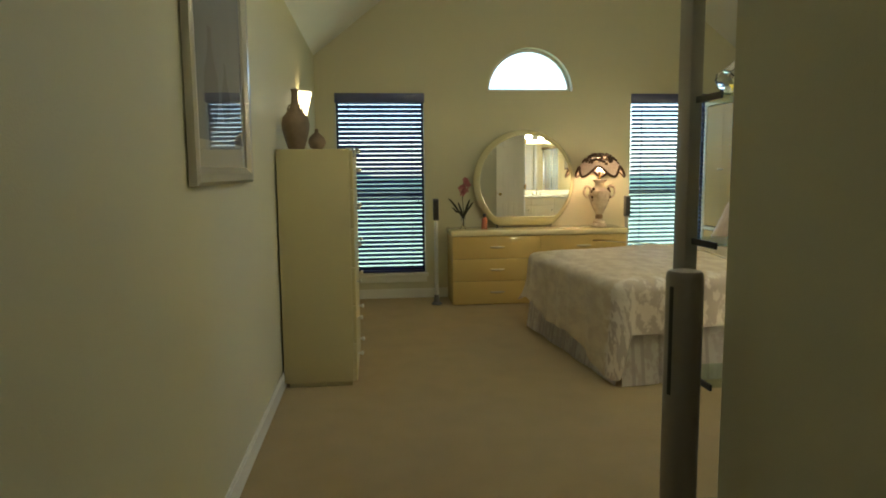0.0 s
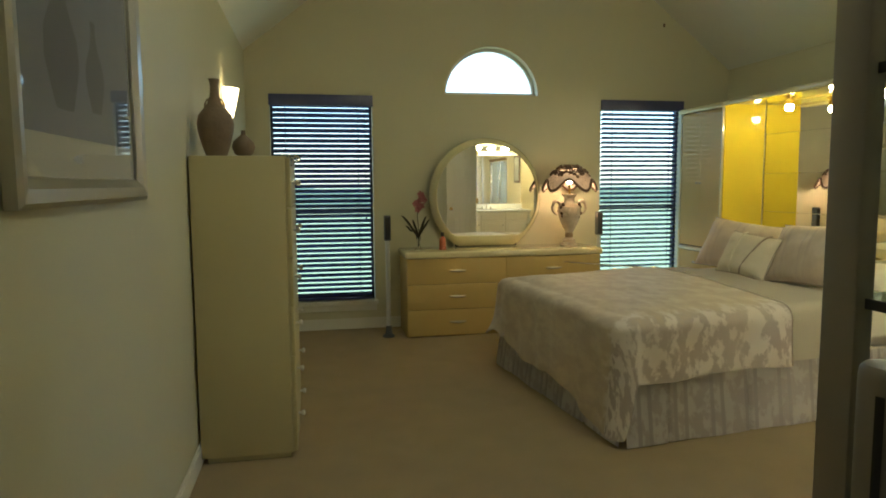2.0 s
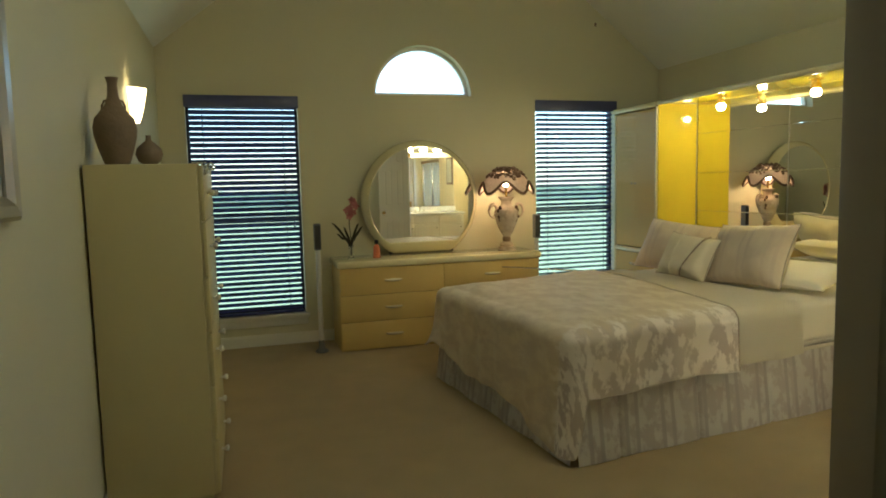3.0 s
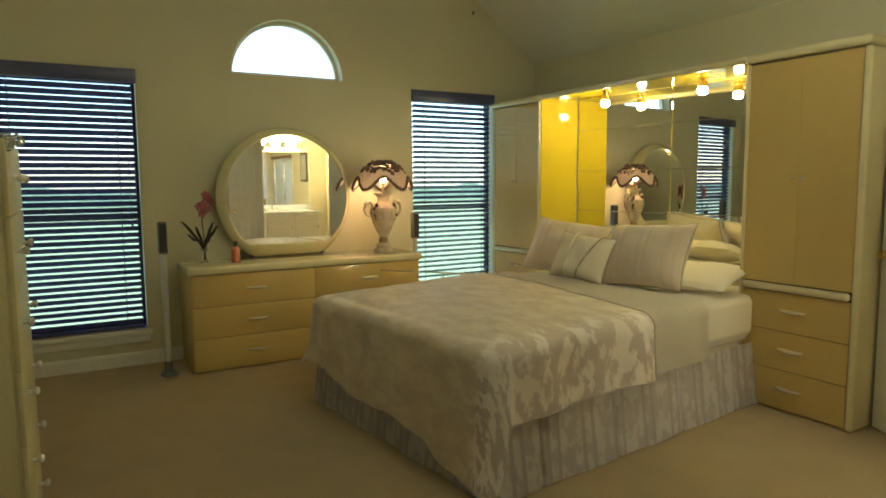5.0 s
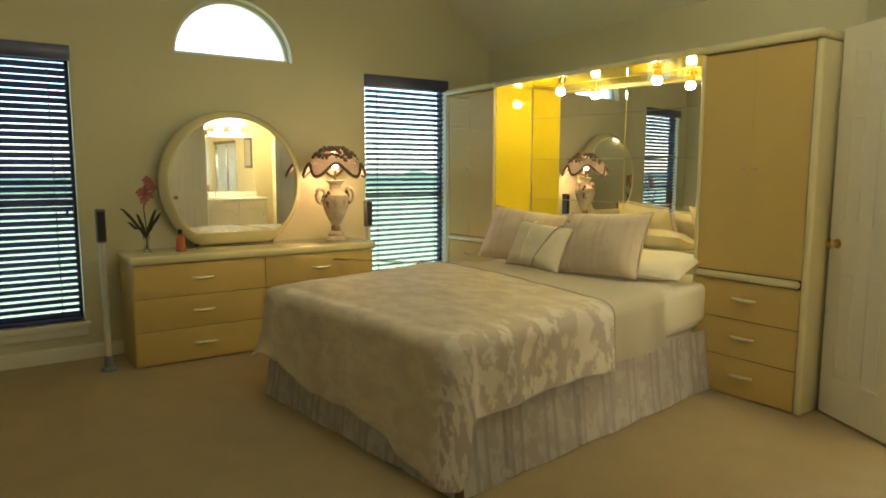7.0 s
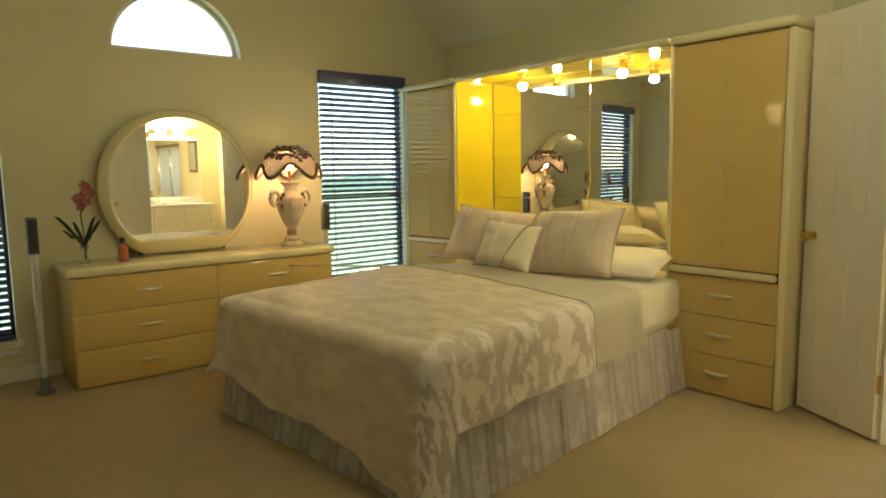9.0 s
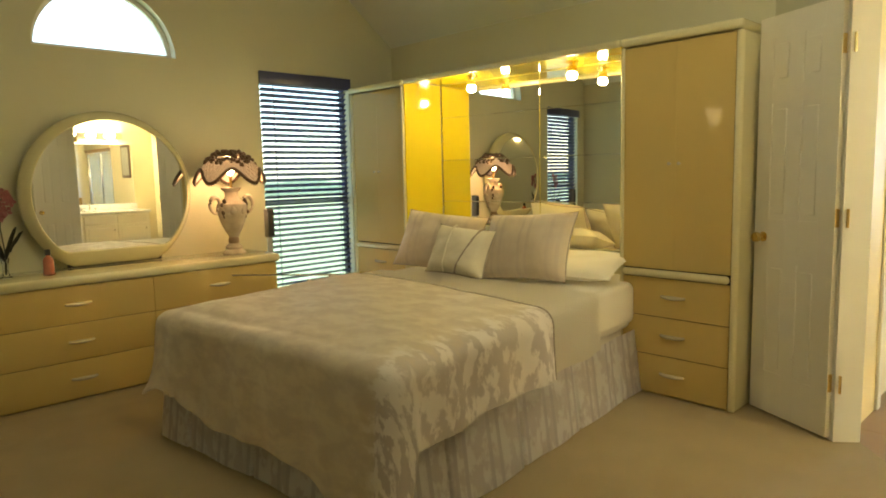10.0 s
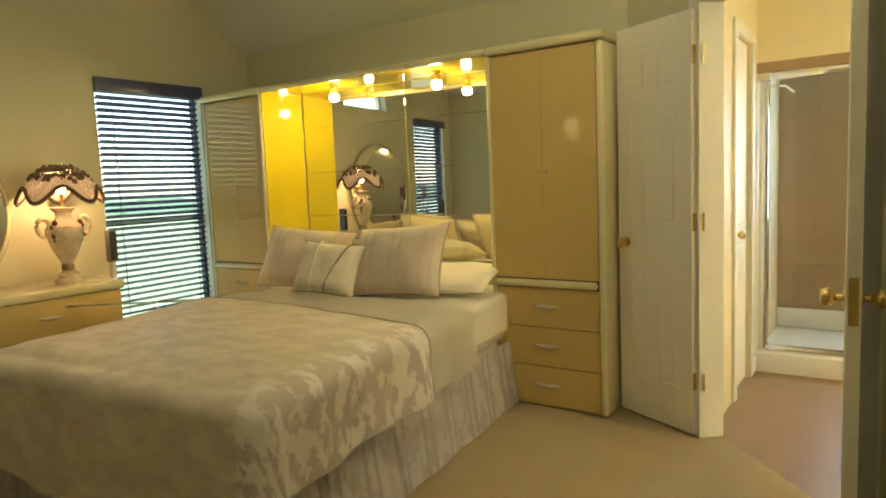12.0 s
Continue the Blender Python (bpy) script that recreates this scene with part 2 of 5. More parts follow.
def lathe(profile, steps=28, bm=None, at=(0, 0, 0)):
    """A turned shape from (radius, height) pairs."""
    bm = bm or bmesh.new()
    rings = []
    for r, z in profile:
        rings.append([bm.verts.new((at[0] + r * math.cos(2 * math.pi * k / steps),
                                    at[1] + r * math.sin(2 * math.pi * k / steps), at[2] + z)) for k in range(steps)])
    for a, b in zip(rings, rings[1:]):
        for k in range(steps):
            bm.faces.new((a[k], a[(k + 1) % steps], b[(k + 1) % steps], b[k]))
    bm.faces.new(rings[0][::-1])
    bm.faces.new(rings[-1])
    return bm


def tube(points, r, steps=8, bm=None):
    """A round bar along points; r a number or one for each point."""
    bm = bm or bmesh.new()
    pts = [Vector(p) for p in points]
    rs = r if isinstance(r, (list, tuple)) else [r] * len(pts)
    rings = []
    for n, p in enumerate(pts):
        d = (pts[min(n + 1, len(pts) - 1)] - pts[max(n - 1, 0)]).normalized()
        side = d.cross(Vector((0, 0, 1)) if abs(d.z) < 0.9 else Vector((1, 0, 0))).normalized()
        up = side.cross(d)
        rings.append([bm.verts.new(p + rs[n] * (math.cos(a) * side + math.sin(a) * up))
                      for a in (2 * math.pi * k / steps for k in range(steps))])
    for a, b in zip(rings, rings[1:]):
        for k in range(steps):
            bm.faces.new((a[k], a[(k + 1) % steps], b[(k + 1) % steps], b[k]))
    bm.faces.new(rings[0][::-1])
    bm.faces.new(rings[-1])
    return bm


def prism(outline, z0, z1, bm=None):
    """An upright slab over a plan outline."""
    bm = bm or bmesh.new()
    lo = [bm.verts.new((x, y, z0)) for x, y in outline]
    hi = [bm.verts.new((x, y, z1)) for x, y in outline]
    n = len(outline)
    bm.faces.new(lo[::-1])
    bm.faces.new(hi)
    for k in range(n):
        bm.faces.new((lo[k], lo[(k + 1) % n], hi[(k + 1) % n], hi[k]))
    return bm


def wall_run(p, q, thick, z0, z1, bm=None):
    """A straight wall from p to q, thick to the right of the way from p to q."""
    d = Vector((q[0] - p[0], q[1] - p[1])).normalized()
    n = Vector((d.y, -d.x)) * thick
    return prism([p, q, (q[0] + n.x, q[1] + n.y), (p[0] + n.x, p[1] + n.y)], z0, z1, bm)


def grid_sheet(fn, nu, nv, thick=0.0):
    """A cloth sheet: fn(u, v) with u, v from 0 to 1; its UV in metres from fn's second value."""
    bm = bmesh.new()
    uvl = bm.loops.layers.uv.new("UVMap")
    vs, uv = [], {}
    for i in range(nu + 1):
        row = []
        for j in range(nv + 1):
            co, tex = fn(i / nu, j / nv)
            v = bm.verts.new(co)
            uv[v] = tex
            row.append(v)
        vs.append(row)
    for i in range(nu):
        for j in range(nv):
            f = bm.faces.new((vs[i][j], vs[i + 1][j], vs[i + 1][j + 1], vs[i][j + 1]))
            for lp in f.loops:
                lp[uvl].uv = uv[lp.vert]
    if thick:
        bmesh.ops.solidify(bm, geom=bm.faces[:], thickness=thick)
    bmesh.ops.recalc_face_normals(bm, faces=bm.faces[:])
    return bm


# ---- plan ----
ROOM_X = 4.7          # wall behind the bed
EAVE = 2.47            # where the vault springs
HALL_X = 1.53          # hall wall opposite the picture
HALL_Y = -5.27         # where the hall opens into the room
J1 = Vector((4.076, -3.916))      # bathroom opening, armoire side
J2 = Vector((3.268, -4.624))   # bathroom opening, hall side
ALONG = (J2 - J1).normalized()
OUT = Vector((-ALONG.y, ALONG.x)) * -1   # into the bathroom
if OUT.x < 0:
    OUT = -OUT
E1 = J1 - ALONG * ((ROOM_X - J1.x) / abs(ALONG.x))
E2 = J2 + ALONG * ((J2.y - HALL_Y) / abs(ALONG.y))

# carpet
outline = [(-0.1, -9.0), (HALL_X + 0.1, -9.0), (HALL_X + 0.1, HALL_Y - 0.05), (E2.x + 0.05, HALL_Y - 0.05), tuple(E2 + OUT * 0.11),
           tuple(E1 + OUT * 0.11), (ROOM_X + 0.1, 0.1), (-0.1, 0.1)]
structure("floor", prism(outline, -0.05, 0.0), CARPET, "tan cut-pile carpet over the whole bedroom floor", "carpet")

# window wall with two tall openings and a half-round light
W1 = (0.205, 1.11)
W2 = (3.335, 4.2)
SILL, HEAD = 0.27, 2.135
ARCH_X, ARCH_Z, ARCH_R, ARCH_H = 2.234, 2.165, 0.453, 0.443
WALL_T = 0.15


def arch_points(grow=0.0, n=28):
    return [(ARCH_X + (ARCH_R + grow) * math.cos(math.pi * k / n), ARCH_Z + (ARCH_H + grow) * math.sin(math.pi * k / n))
            for k in range(n + 1)]


bm = bmesh.new()
edges = []
for loop in ([(-0.1, -0.05), (ROOM_X + 0.1, -0.05), (ROOM_X + 0.1, 3.75), (-0.1, 3.75)],
             [(W1[0], SILL), (W1[1], SILL), (W1[1], HEAD), (W1[0], HEAD)],
             [(W2[0], SILL), (W2[1], SILL), (W2[1], HEAD), (W2[0], HEAD)], arch_points()):
    vs = [bm.verts.new((x, 0, z)) for x, z in loop]
    edges += [bm.edges.new((vs[k], vs[(k + 1) % len(vs)])) for k in range(len(vs))]
bmesh.ops.triangle_fill(bm, edges=edges, use_beauty=True, normal=(0, -1, 0))
res = bmesh.ops.extrude_face_region(bm, geom=bm.faces[:])
bmesh.ops.translate(bm, vec=(0, WALL_T, 0), verts=[g for g in res["geom"] if isinstance(g, bmesh.types.BMVert)])
structure("wall_north", bm, WALL, "olive-beige painted window wall under a vault", "wall")

structure("wall_west", wall_run((0, -9.0), (0, 0), -0.12, -0.05, 3.75), WALL, "olive-beige painted wall with a picture and a sconce", "wall")
structure("wall_east", wall_run((ROOM_X, E1.y - 0.02), (ROOM_X, 0), 0.12, -0.05, 3.75), WALL, "olive-beige painted wall behind the wall unit", "wall")
structure("wall_hall", prism([(HALL_X, -9.0), (HALL_X, HALL_Y), (E2.x, E2.y), (E2.x + 0.08, E2.y - 0.1), (HALL_X + 0.12, HALL_Y - 0.12), (HALL_X + 0.12, -9.0)], -0.05, 3.75),
          WALL, "olive-beige painted hall wall with a corner", "wall")
structure("wall_hall_end", lone_box(-0.12, HALL_X + 0.12, -9.12, -9.0, -0.05, 2.6), WALL, "plain painted end wall of the hall", "wall")
structure("wall_diagonal_1", wall_run(tuple(E2), tuple(J2), 0.1, -0.05, 3.75), WALL, "painted diagonal wall between hall and double doorway", "wall")
structure("wall_diagonal_2", wall_run(tuple(J1), tuple(E1), 0.1, -0.05, 3.75), WALL, "painted diagonal wall between doorway and wall unit", "wall")
structure("wall_diagonal_3", wall_run(tuple(J2), tuple(J1), 0.1, 2.091, 3.75), WALL, "painted wall over the double doorway", "wall")

# vault and hall ceiling
bm = bmesh.new()
slope = [(-0.05, EAVE + 0.04 - 0.05 * 0.8), (1.25, EAVE + 1.03), (3.35, EAVE + 1.03), (ROOM_X + 0.05, EAVE - 0.05)]
for (xa, za), (xb, zb) in zip(slope, slope[1:]):
    q = [bm.verts.new((x, y, z)) for x, y, z in ((xa, HALL_Y - 0.05, za), (xb, HALL_Y - 0.05, zb), (xb, 0.05, zb), (xa, 0.05, za))]
    bm.faces.new(q)
bmesh.ops.remove_doubles(bm, verts=bm.verts[:], dist=0.001)
bmesh.ops.solidify(bm, geom=bm.faces[:], thickness=-0.06)
structure("ceiling", bm, CEIL, "off-white vaulted ceiling with plain sloping sides", "ceiling")
bm = lone_box(-0.1, HALL_X + 0.1, -9.1, HALL_Y, 2.47, 2.55)
box(bm, -0.1, ROOM_X, HALL_Y - 0.1, HALL_Y - 0.06, 2.47, 3.75)
structure("ceiling_hall", bm, CEIL, "off-white flat hall ceiling", "ceiling")

# baseboards
for n, (p, q) in enumerate((((0.0, 0.0), (ROOM_X, 0.0)), ((0.0, -9.0), (0.0, 0.0)), ((HALL_X, HALL_Y), (HALL_X, -9.0)),
                            ((E2.x, HALL_Y), (HALL_X, HALL_Y)))):
    d = Vector((q[0] - p[0], q[1] - p[1])).normalized()
    nrm = Vector((d.y, -d.x))
    bm = bmesh.new()
    prism([p, q, (q[0] + nrm.x * 0.013, q[1] + nrm.y * 0.013), (p[0] + nrm.x * 0.013, p[1] + nrm.y * 0.013)], 0.001, 0.085, bm)
    prism([p, q, (q[0] + nrm.x * 0.008, q[1] + nrm.y * 0.008), (p[0] + nrm.x * 0.008, p[1] + nrm.y * 0.008)], 0.085, 0.1, bm)
    structure("baseboard", bm, TRIM, "white painted wooden baseboard", "baseboard")

# ---- outside ----
structure("ground", lone_box(-300, 300, 0.16, 300, -0.5, -0.45), LAWN, "mown green lawn outside the windows", "lawn")
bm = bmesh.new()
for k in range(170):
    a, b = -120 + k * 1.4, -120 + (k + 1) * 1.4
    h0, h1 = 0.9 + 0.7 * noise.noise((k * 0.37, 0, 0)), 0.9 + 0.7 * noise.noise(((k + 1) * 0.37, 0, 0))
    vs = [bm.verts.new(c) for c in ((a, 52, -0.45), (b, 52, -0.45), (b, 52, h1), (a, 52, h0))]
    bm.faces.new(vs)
# haze painted in: much paler than foliage's own colour
FAR = material("hazed_far_trees", (0.32, 0.4, 0.3), 0.9, vary=0.5, scale=1.2)
structure("backdrop", bm, FAR, "distant tree backdrop beyond the lawn, haze put into its pale colour", "trees")


# ---- windows and blinds ----
def window(name, x0, x1, z0, z1, label):
    e = tagged(thing(name, ((x0 + x1) / 2, 0, z0), label, "window"), kind="structure")
    w, h = (x1 - x0) / 2, z1 - z0
    f = bmesh.new()
    y0, y1 = 0.075, 0.13
    box(f, -w, -w + 0.022, y0, y1, 0, h, 0.004)
    box(f, w - 0.022, w, y0, y1, 0, h, 0.004)
    box(f, -w + 0.023, w - 0.023, y0, y1, 0, 0.05, 0.004)
    box(f, -w + 0.023, w - 0.023, y0, y1, h - 0.045, h, 0.004)
    part("window_frame", f, DARK, e, "dark bronze metal window frame")
    part("meeting_rail", lone_box(-w + 0.023, w - 0.023, 0.078, 0.122, 0.8, 0.848, 0.004), DARK, e)
    for za, zb, y in ((0.051, 0.789, 0.1), (0.861, h - 0.046, 0.106)):
        p = part("pane", lone_box(-w + 0.0225, w - 0.0225, y, y + 0.003, za, zb), PANE, e)
        p.visible_shadow = False
    part("window_sill", lone_box(-w - 0.03, w + 0.03, -0.035, 0.075, -0.04, 0.0, 0.006), TRIM, e, "white painted window sill")
    part("sill_apron", lone_box(-w - 0.015, w + 0.015, -0.014, -0.001, -0.1, -0.041, 0.004), TRIM, e)


window("window_1", *W1, SILL, HEAD, "tall dark-framed sash window behind a slatted blind")
window("window_2", *W2, SILL, HEAD, "tall dark-framed sash window behind a slatted blind")

e = tagged(thing("window_3", (ARCH_X, 0, ARCH_Z), "half-round window above the dresser, white with daylight", "window"), kind="structure")
bm = bmesh.new()
outer, inner = arch_points(), arch_points(-0.03)
for y in (0.08, 0.12):
    for ring in (outer, inner):
        for x, z in ring:
            bm.verts.new((x - ARCH_X, y, z - ARCH_Z))
bm.verts.ensure_lookup_table()
n = len(outer)
for k in range(n - 1):
    o0, i0, o1, i1 = 0, n, 2 * n, 3 * n
    for a, b in ((o0, i0), (i0, i1), (i1, o1), (o1, o0)):
        bm.faces.new([bm.verts[j] for j in (a + k, a + k + 1, b + k + 1, b + k)])
part("window_frame", bm, TRIM, e, "white half-round frame")
part("bottom_rail", lone_box(-ARCH_R, ARCH_R, 0.08, 0.12, 0.001, 0.03, 0.003), TRIM, e)
bm = bmesh.new()
vs = [bm.verts.new((x - ARCH_X, 0.1, z - ARCH_Z)) for x, z in inner]
bm.faces.new(vs)
part("pane", bm, PANE, e).visible_shadow = False


def blind(x0, x1, z0, z1, turned):
    e = thing("window_blind", ((x0 + x1) / 2, 0.035, z0), "dark navy wooden venetian blind, slats half open, hung in the window", "blind", "window blinds")
    w, h = (x1 - x0) / 2 - 0.006, z1 - z0
    v = lone_box(-w - 0.012, w + 0.012, -0.062, -0.042, h - 0.095, h + 0.004, 0.004)
    box(v, -w, w, -0.04, 0.02, h - 0.06, h - 0.004, 0.003)
    part("valance", v, SLAT, e, "dark valance board")
    n = 39
    top, low = h - 0.085, 0.035
    slat = None
    tilt = radians(turned)
    for k in range(n):
        z = low + 0.02 + (top - low - 0.02) * k / (n - 1)
        if slat is None:
            b = bmesh.new()
            box(b, -w + 0.016, w - 0.016, -0.024, 0.024, -0.0014, 0.0014)
            bmesh.ops.rotate(b, matrix=Matrix.Rotation(tilt, 3, "X"), verts=b.verts[:], cent=(0, 0, 0))
            slat = part("slat", b, SLAT, e, smooth=False)
            slat.location = (0, 0, z)
        else:
            s = new("slat", slat.data)
            s.parent = e
            s.location = (0, 0, z)
    part("bottom_rail", lone_box(-w + 0.01, w - 0.01, -0.022, 0.022, 0.004, 0.024, 0.003), SLAT, e)
    for x in (-w * 0.72, w * 0.72):
        part("ladder_cord", lone_box(x - 0.003, x + 0.003, -0.027, -0.0255, 0.02, h - 0.06), SLAT, e)
    part("tilt_cord", tube([(w * 0.86, -0.035, h - 0.07), (w * 0.86, -0.036, h * 0.55), (w * 0.865, -0.035, h * 0.42)], 0.0022, 5), SLAT, e)
    part("cord_tassel", lathe([(0.002, 0.03), (0.007, 0.02), (0.008, 0.0)], 10, at=(w * 0.865, -0.035, h * 0.42 - 0.03)), SLAT, e)
    return e


blind(W1[0], W1[1], SILL, HEAD, -46)
blind(W2[0], W2[1], SILL, HEAD, -31)


# ---- doors to the bathroom ----
def door_leaf(name, hinge, free, label, knob_side):
    """A six-panel leaf, its hinge edge at the origin, along +x."""
    d = Vector((free[0] - hinge[0], free[1] - hinge[1]))
    w, h, t = d.length, 2.03, 0.035
    e = tagged(thing(name, (*hinge, 0.015), label, "door", turn=math.degrees(math.atan2(d.y, d.x))), kind="structure")
    f = bmesh.new()
    s = 0.095 * w / 0.6 + 0.015
    rows = [(0.0, 0.22), (0.8, 1.02), (1.6, 1.69), (1.92, h)]
    for xa, xb in ((0, s), (w / 2 - s * 0.4, w / 2 + s * 0.4), (w - s, w)):
        box(f, xa, xb, -t / 2, t / 2, 0, h, 0.0008, 1)
    for za, zb in rows:
        for xa, xb in ((s, w / 2 - s * 0.4), (w / 2 + s * 0.4, w - s)):
            box(f, xa, xb, -t / 2 + 0.0003, t / 2 - 0.0003, za, zb)
    part("leaf_frame", f, DOOR, e)
    for (a0, a1), (b0, b1) in zip(rows, rows[1:]):
        for xa, xb in ((s, w / 2 - s * 0.4), (w / 2 + s * 0.4, w - s)):
            p = lone_box(xa, xb, -0.0125, 0.0125, a1, b0)
            box(p, xa + 0.022, xb - 0.022, -0.0165, 0.0165, a1 + 0.03, b0 - 0.03, 0.0035, 1)
            part("panel", p, DOOR, e)
    prof = [(0.026, 0.0), (0.026, 0.004), (0.011, 0.008), (0.01, 0.022), (0.024, 0.034), (0.027, 0.046), (0.022, 0.058), (0.006, 0.062)]
    for sgn in (1, -1):
        k = lathe(prof, 18)
        bmesh.ops.transform(k, matrix=pose(w - 0.062, sgn * t / 2, 0.925, -90 * sgn), verts=k.verts[:])
        part("knob", k, BRASS, e, "brass door knob")
    for z in (0.22, 1.0, 1.78):
        hb = tube([(-0.008, t / 2 * knob_side, z), (-0.008, t / 2 * knob_side, z + 0.09)], 0.008, 8)
        box(hb, -0.045, -0.0085, t / 2 * knob_side - 0.002, t / 2 * knob_side + 0.001, z + 0.002, z + 0.088)
        box(hb, -0.0035, -0.0005, -t / 2 + 0.003, t / 2 - 0.003, z + 0.002, z + 0.088)
        part("hinge", hb, BRASS, e, "brass butt hinge")
    part("latch_plate", lone_box(w + 0.0002, w + 0.0022, -0.012, 0.012, 0.86, 0.99), BRASS, e, "brass latch plate")
    return e


door_leaf("door_1", (4.062, -3.896), (4.285, -3.462), "white six-panel door leaf standing open by the armoire", -1)
door_leaf("door_2", (3.304, -4.572), (2.824, -4.6), "white six-panel door leaf standing open towards the hall", 1)
for jamb, way in ((J1, -ALONG), (J2, ALONG)):
    bm = prism([tuple(jamb - OUT * 0.012), tuple(jamb - way * 0.02 - OUT * 0.012), tuple(jamb - way * 0.02 + OUT * 0.112), tuple(jamb + OUT * 0.112)], 0, 2.068)
    prism([tuple(jamb + way * 0.065 - OUT * 0.016), tuple(jamb - OUT * 0.016), tuple(jamb - OUT * 0.001), tuple(jamb + way * 0.065 - OUT * 0.001)], 0, 2.135, bm)
    prism([tuple(jamb + way * 0.065 + OUT * 0.101), tuple(jamb + OUT * 0.101), tuple(jamb + OUT * 0.116), tuple(jamb + way * 0.065 + OUT * 0.116)], 0, 2.135, bm)
    structure("door_frame", bm, TRIM, "white painted door jamb and casing", "door frame")
bm = prism([tuple(J1 - OUT * 0.012), tuple(J2 - OUT * 0.012), tuple(J2 + OUT * 0.112), tuple(J1 + OUT * 0.112)], 2.07, 2.09)
prism([tuple(J1 - OUT * 0.016), tuple(J2 - OUT * 0.016), tuple(J2 - OUT * 0.001), tuple(J1 - OUT * 0.001)], 2.09, 2.135, bm)
structure("trim", bm, TRIM, "white painted head casing over the double doorway", "trim")


# ---- furniture ----
def bow_handle(parent, m, w=0.13, mat=None):
    pts = [(-w / 2 + w * k / 8, -0.006 - 0.02 * math.sin(math.pi * k / 8) ** 0.6, 0) for k in range(9)]
    b = tube(pts, [0.008 + 0.005 * math.sin(math.pi * k / 8) for k in range(9)], 8)
    for sx in (-1, 1):
        box(b, sx * w / 2 - 0.008, sx * w / 2 + 0.008, -0.012, 0.0, -0.008, 0.008, 0.003, 1)
    bmesh.ops.transform(b, matrix=m, verts=b.verts[:])
    return part("handle", b, mat or SATIN, parent, "pale metal bow handle")


def dresser():
    x0, x1, d, h = 1.345, 3.125, 0.48, 0.752
    w = x1 - x0
    e = thing("dresser", (x0, -0.5, 0), "pale maple dresser with cream rounded top and six drawers", "dresser")
    b = lone_box(0.0, w, 0.02, d, 0.0, 0.69, 0.004)
    part("body", b, LAMINATE, e)
    part("top", lone_box(-0.02, w + 0.02, -0.025, d + 0.0, 0.692, h, 0.022, 4), LACQUER, e, "cream lacquered top with a rounded edge")
    # near-black sheet behind the drawers: the gaps' shade put into colour
    part("gap_shade_sheet", lone_box(0.012, w - 0.012, 0.012, 0.0195, 0.012, 0.68), GAP_SHADE, e)
    for c in range(2):
        for za, zb in ((0.012, 0.239), (0.242, 0.463), (0.466, 0.689)):
            xa, xb = 0.004 + c * (w / 2 - 0.003), w / 2 - 0.001 + c * (w / 2 - 0.003)
            dr = part("drawer", lone_box(xa, xb, 0.0, 0.0119, za, zb, 0.003), LAMINATE, e)
            bow_handle(dr, pose((xa + xb) / 2, 0.0, (za + zb) / 2 + 0.005))
    return e


dresser()
TOP = 0.753


def round_mirror():
    e = thing("dresser_mirror", (2.155, -0.13, TOP), "round mirror in a wide cream lacquered frame on the dresser", "mirror", turn=1.0)
    cz = 1.22 - TOP
    n = 72

    def ring(r, low, y):
        out = []
        for k in range(n):
            a = 2 * math.pi * k / n
            s = math.sin(a)
            q = min(r, (cz - low) / -s) if s < -1e-3 else r
            out.append((q * math.cos(a), y, cz + q * s))
        return out
    prof = [(0.536, 0.0, 0.075), (0.542, 0.0, 0.055), (0.54, 0.002, 0.035), (0.528, 0.018, 0.012), (0.51, 0.055, -0.012), (0.494, 0.088, -0.028), (0.487, 0.1, -0.031), (0.482, 0.106, -0.026), (0.482, 0.106, 0.03)]
    b = bmesh.new()
    rings = [[b.verts.new(p) for p in ring(r, low, y)] for r, low, y in prof]
    for q, s in zip(rings, rings[1:] + rings[:1]):
        for k in range(n):
            b.faces.new((q[k], q[(k + 1) % n], s[(k + 1) % n], s[k]))
    part("frame", b, LACQUER, e, "wide cream frame, flat at its foot")
    b = bmesh.new()
    b.faces.new([b.verts.new(p) for p in ring(0.483, 0.105, -0.02)])
    part("mirror_glass", b, MIRROR, e, smooth=False)
    part("backing", lone_box(-0.3, 0.3, 0.031, 0.06, 0.0, 0.7, 0.004), DARK, e)


round_mirror()


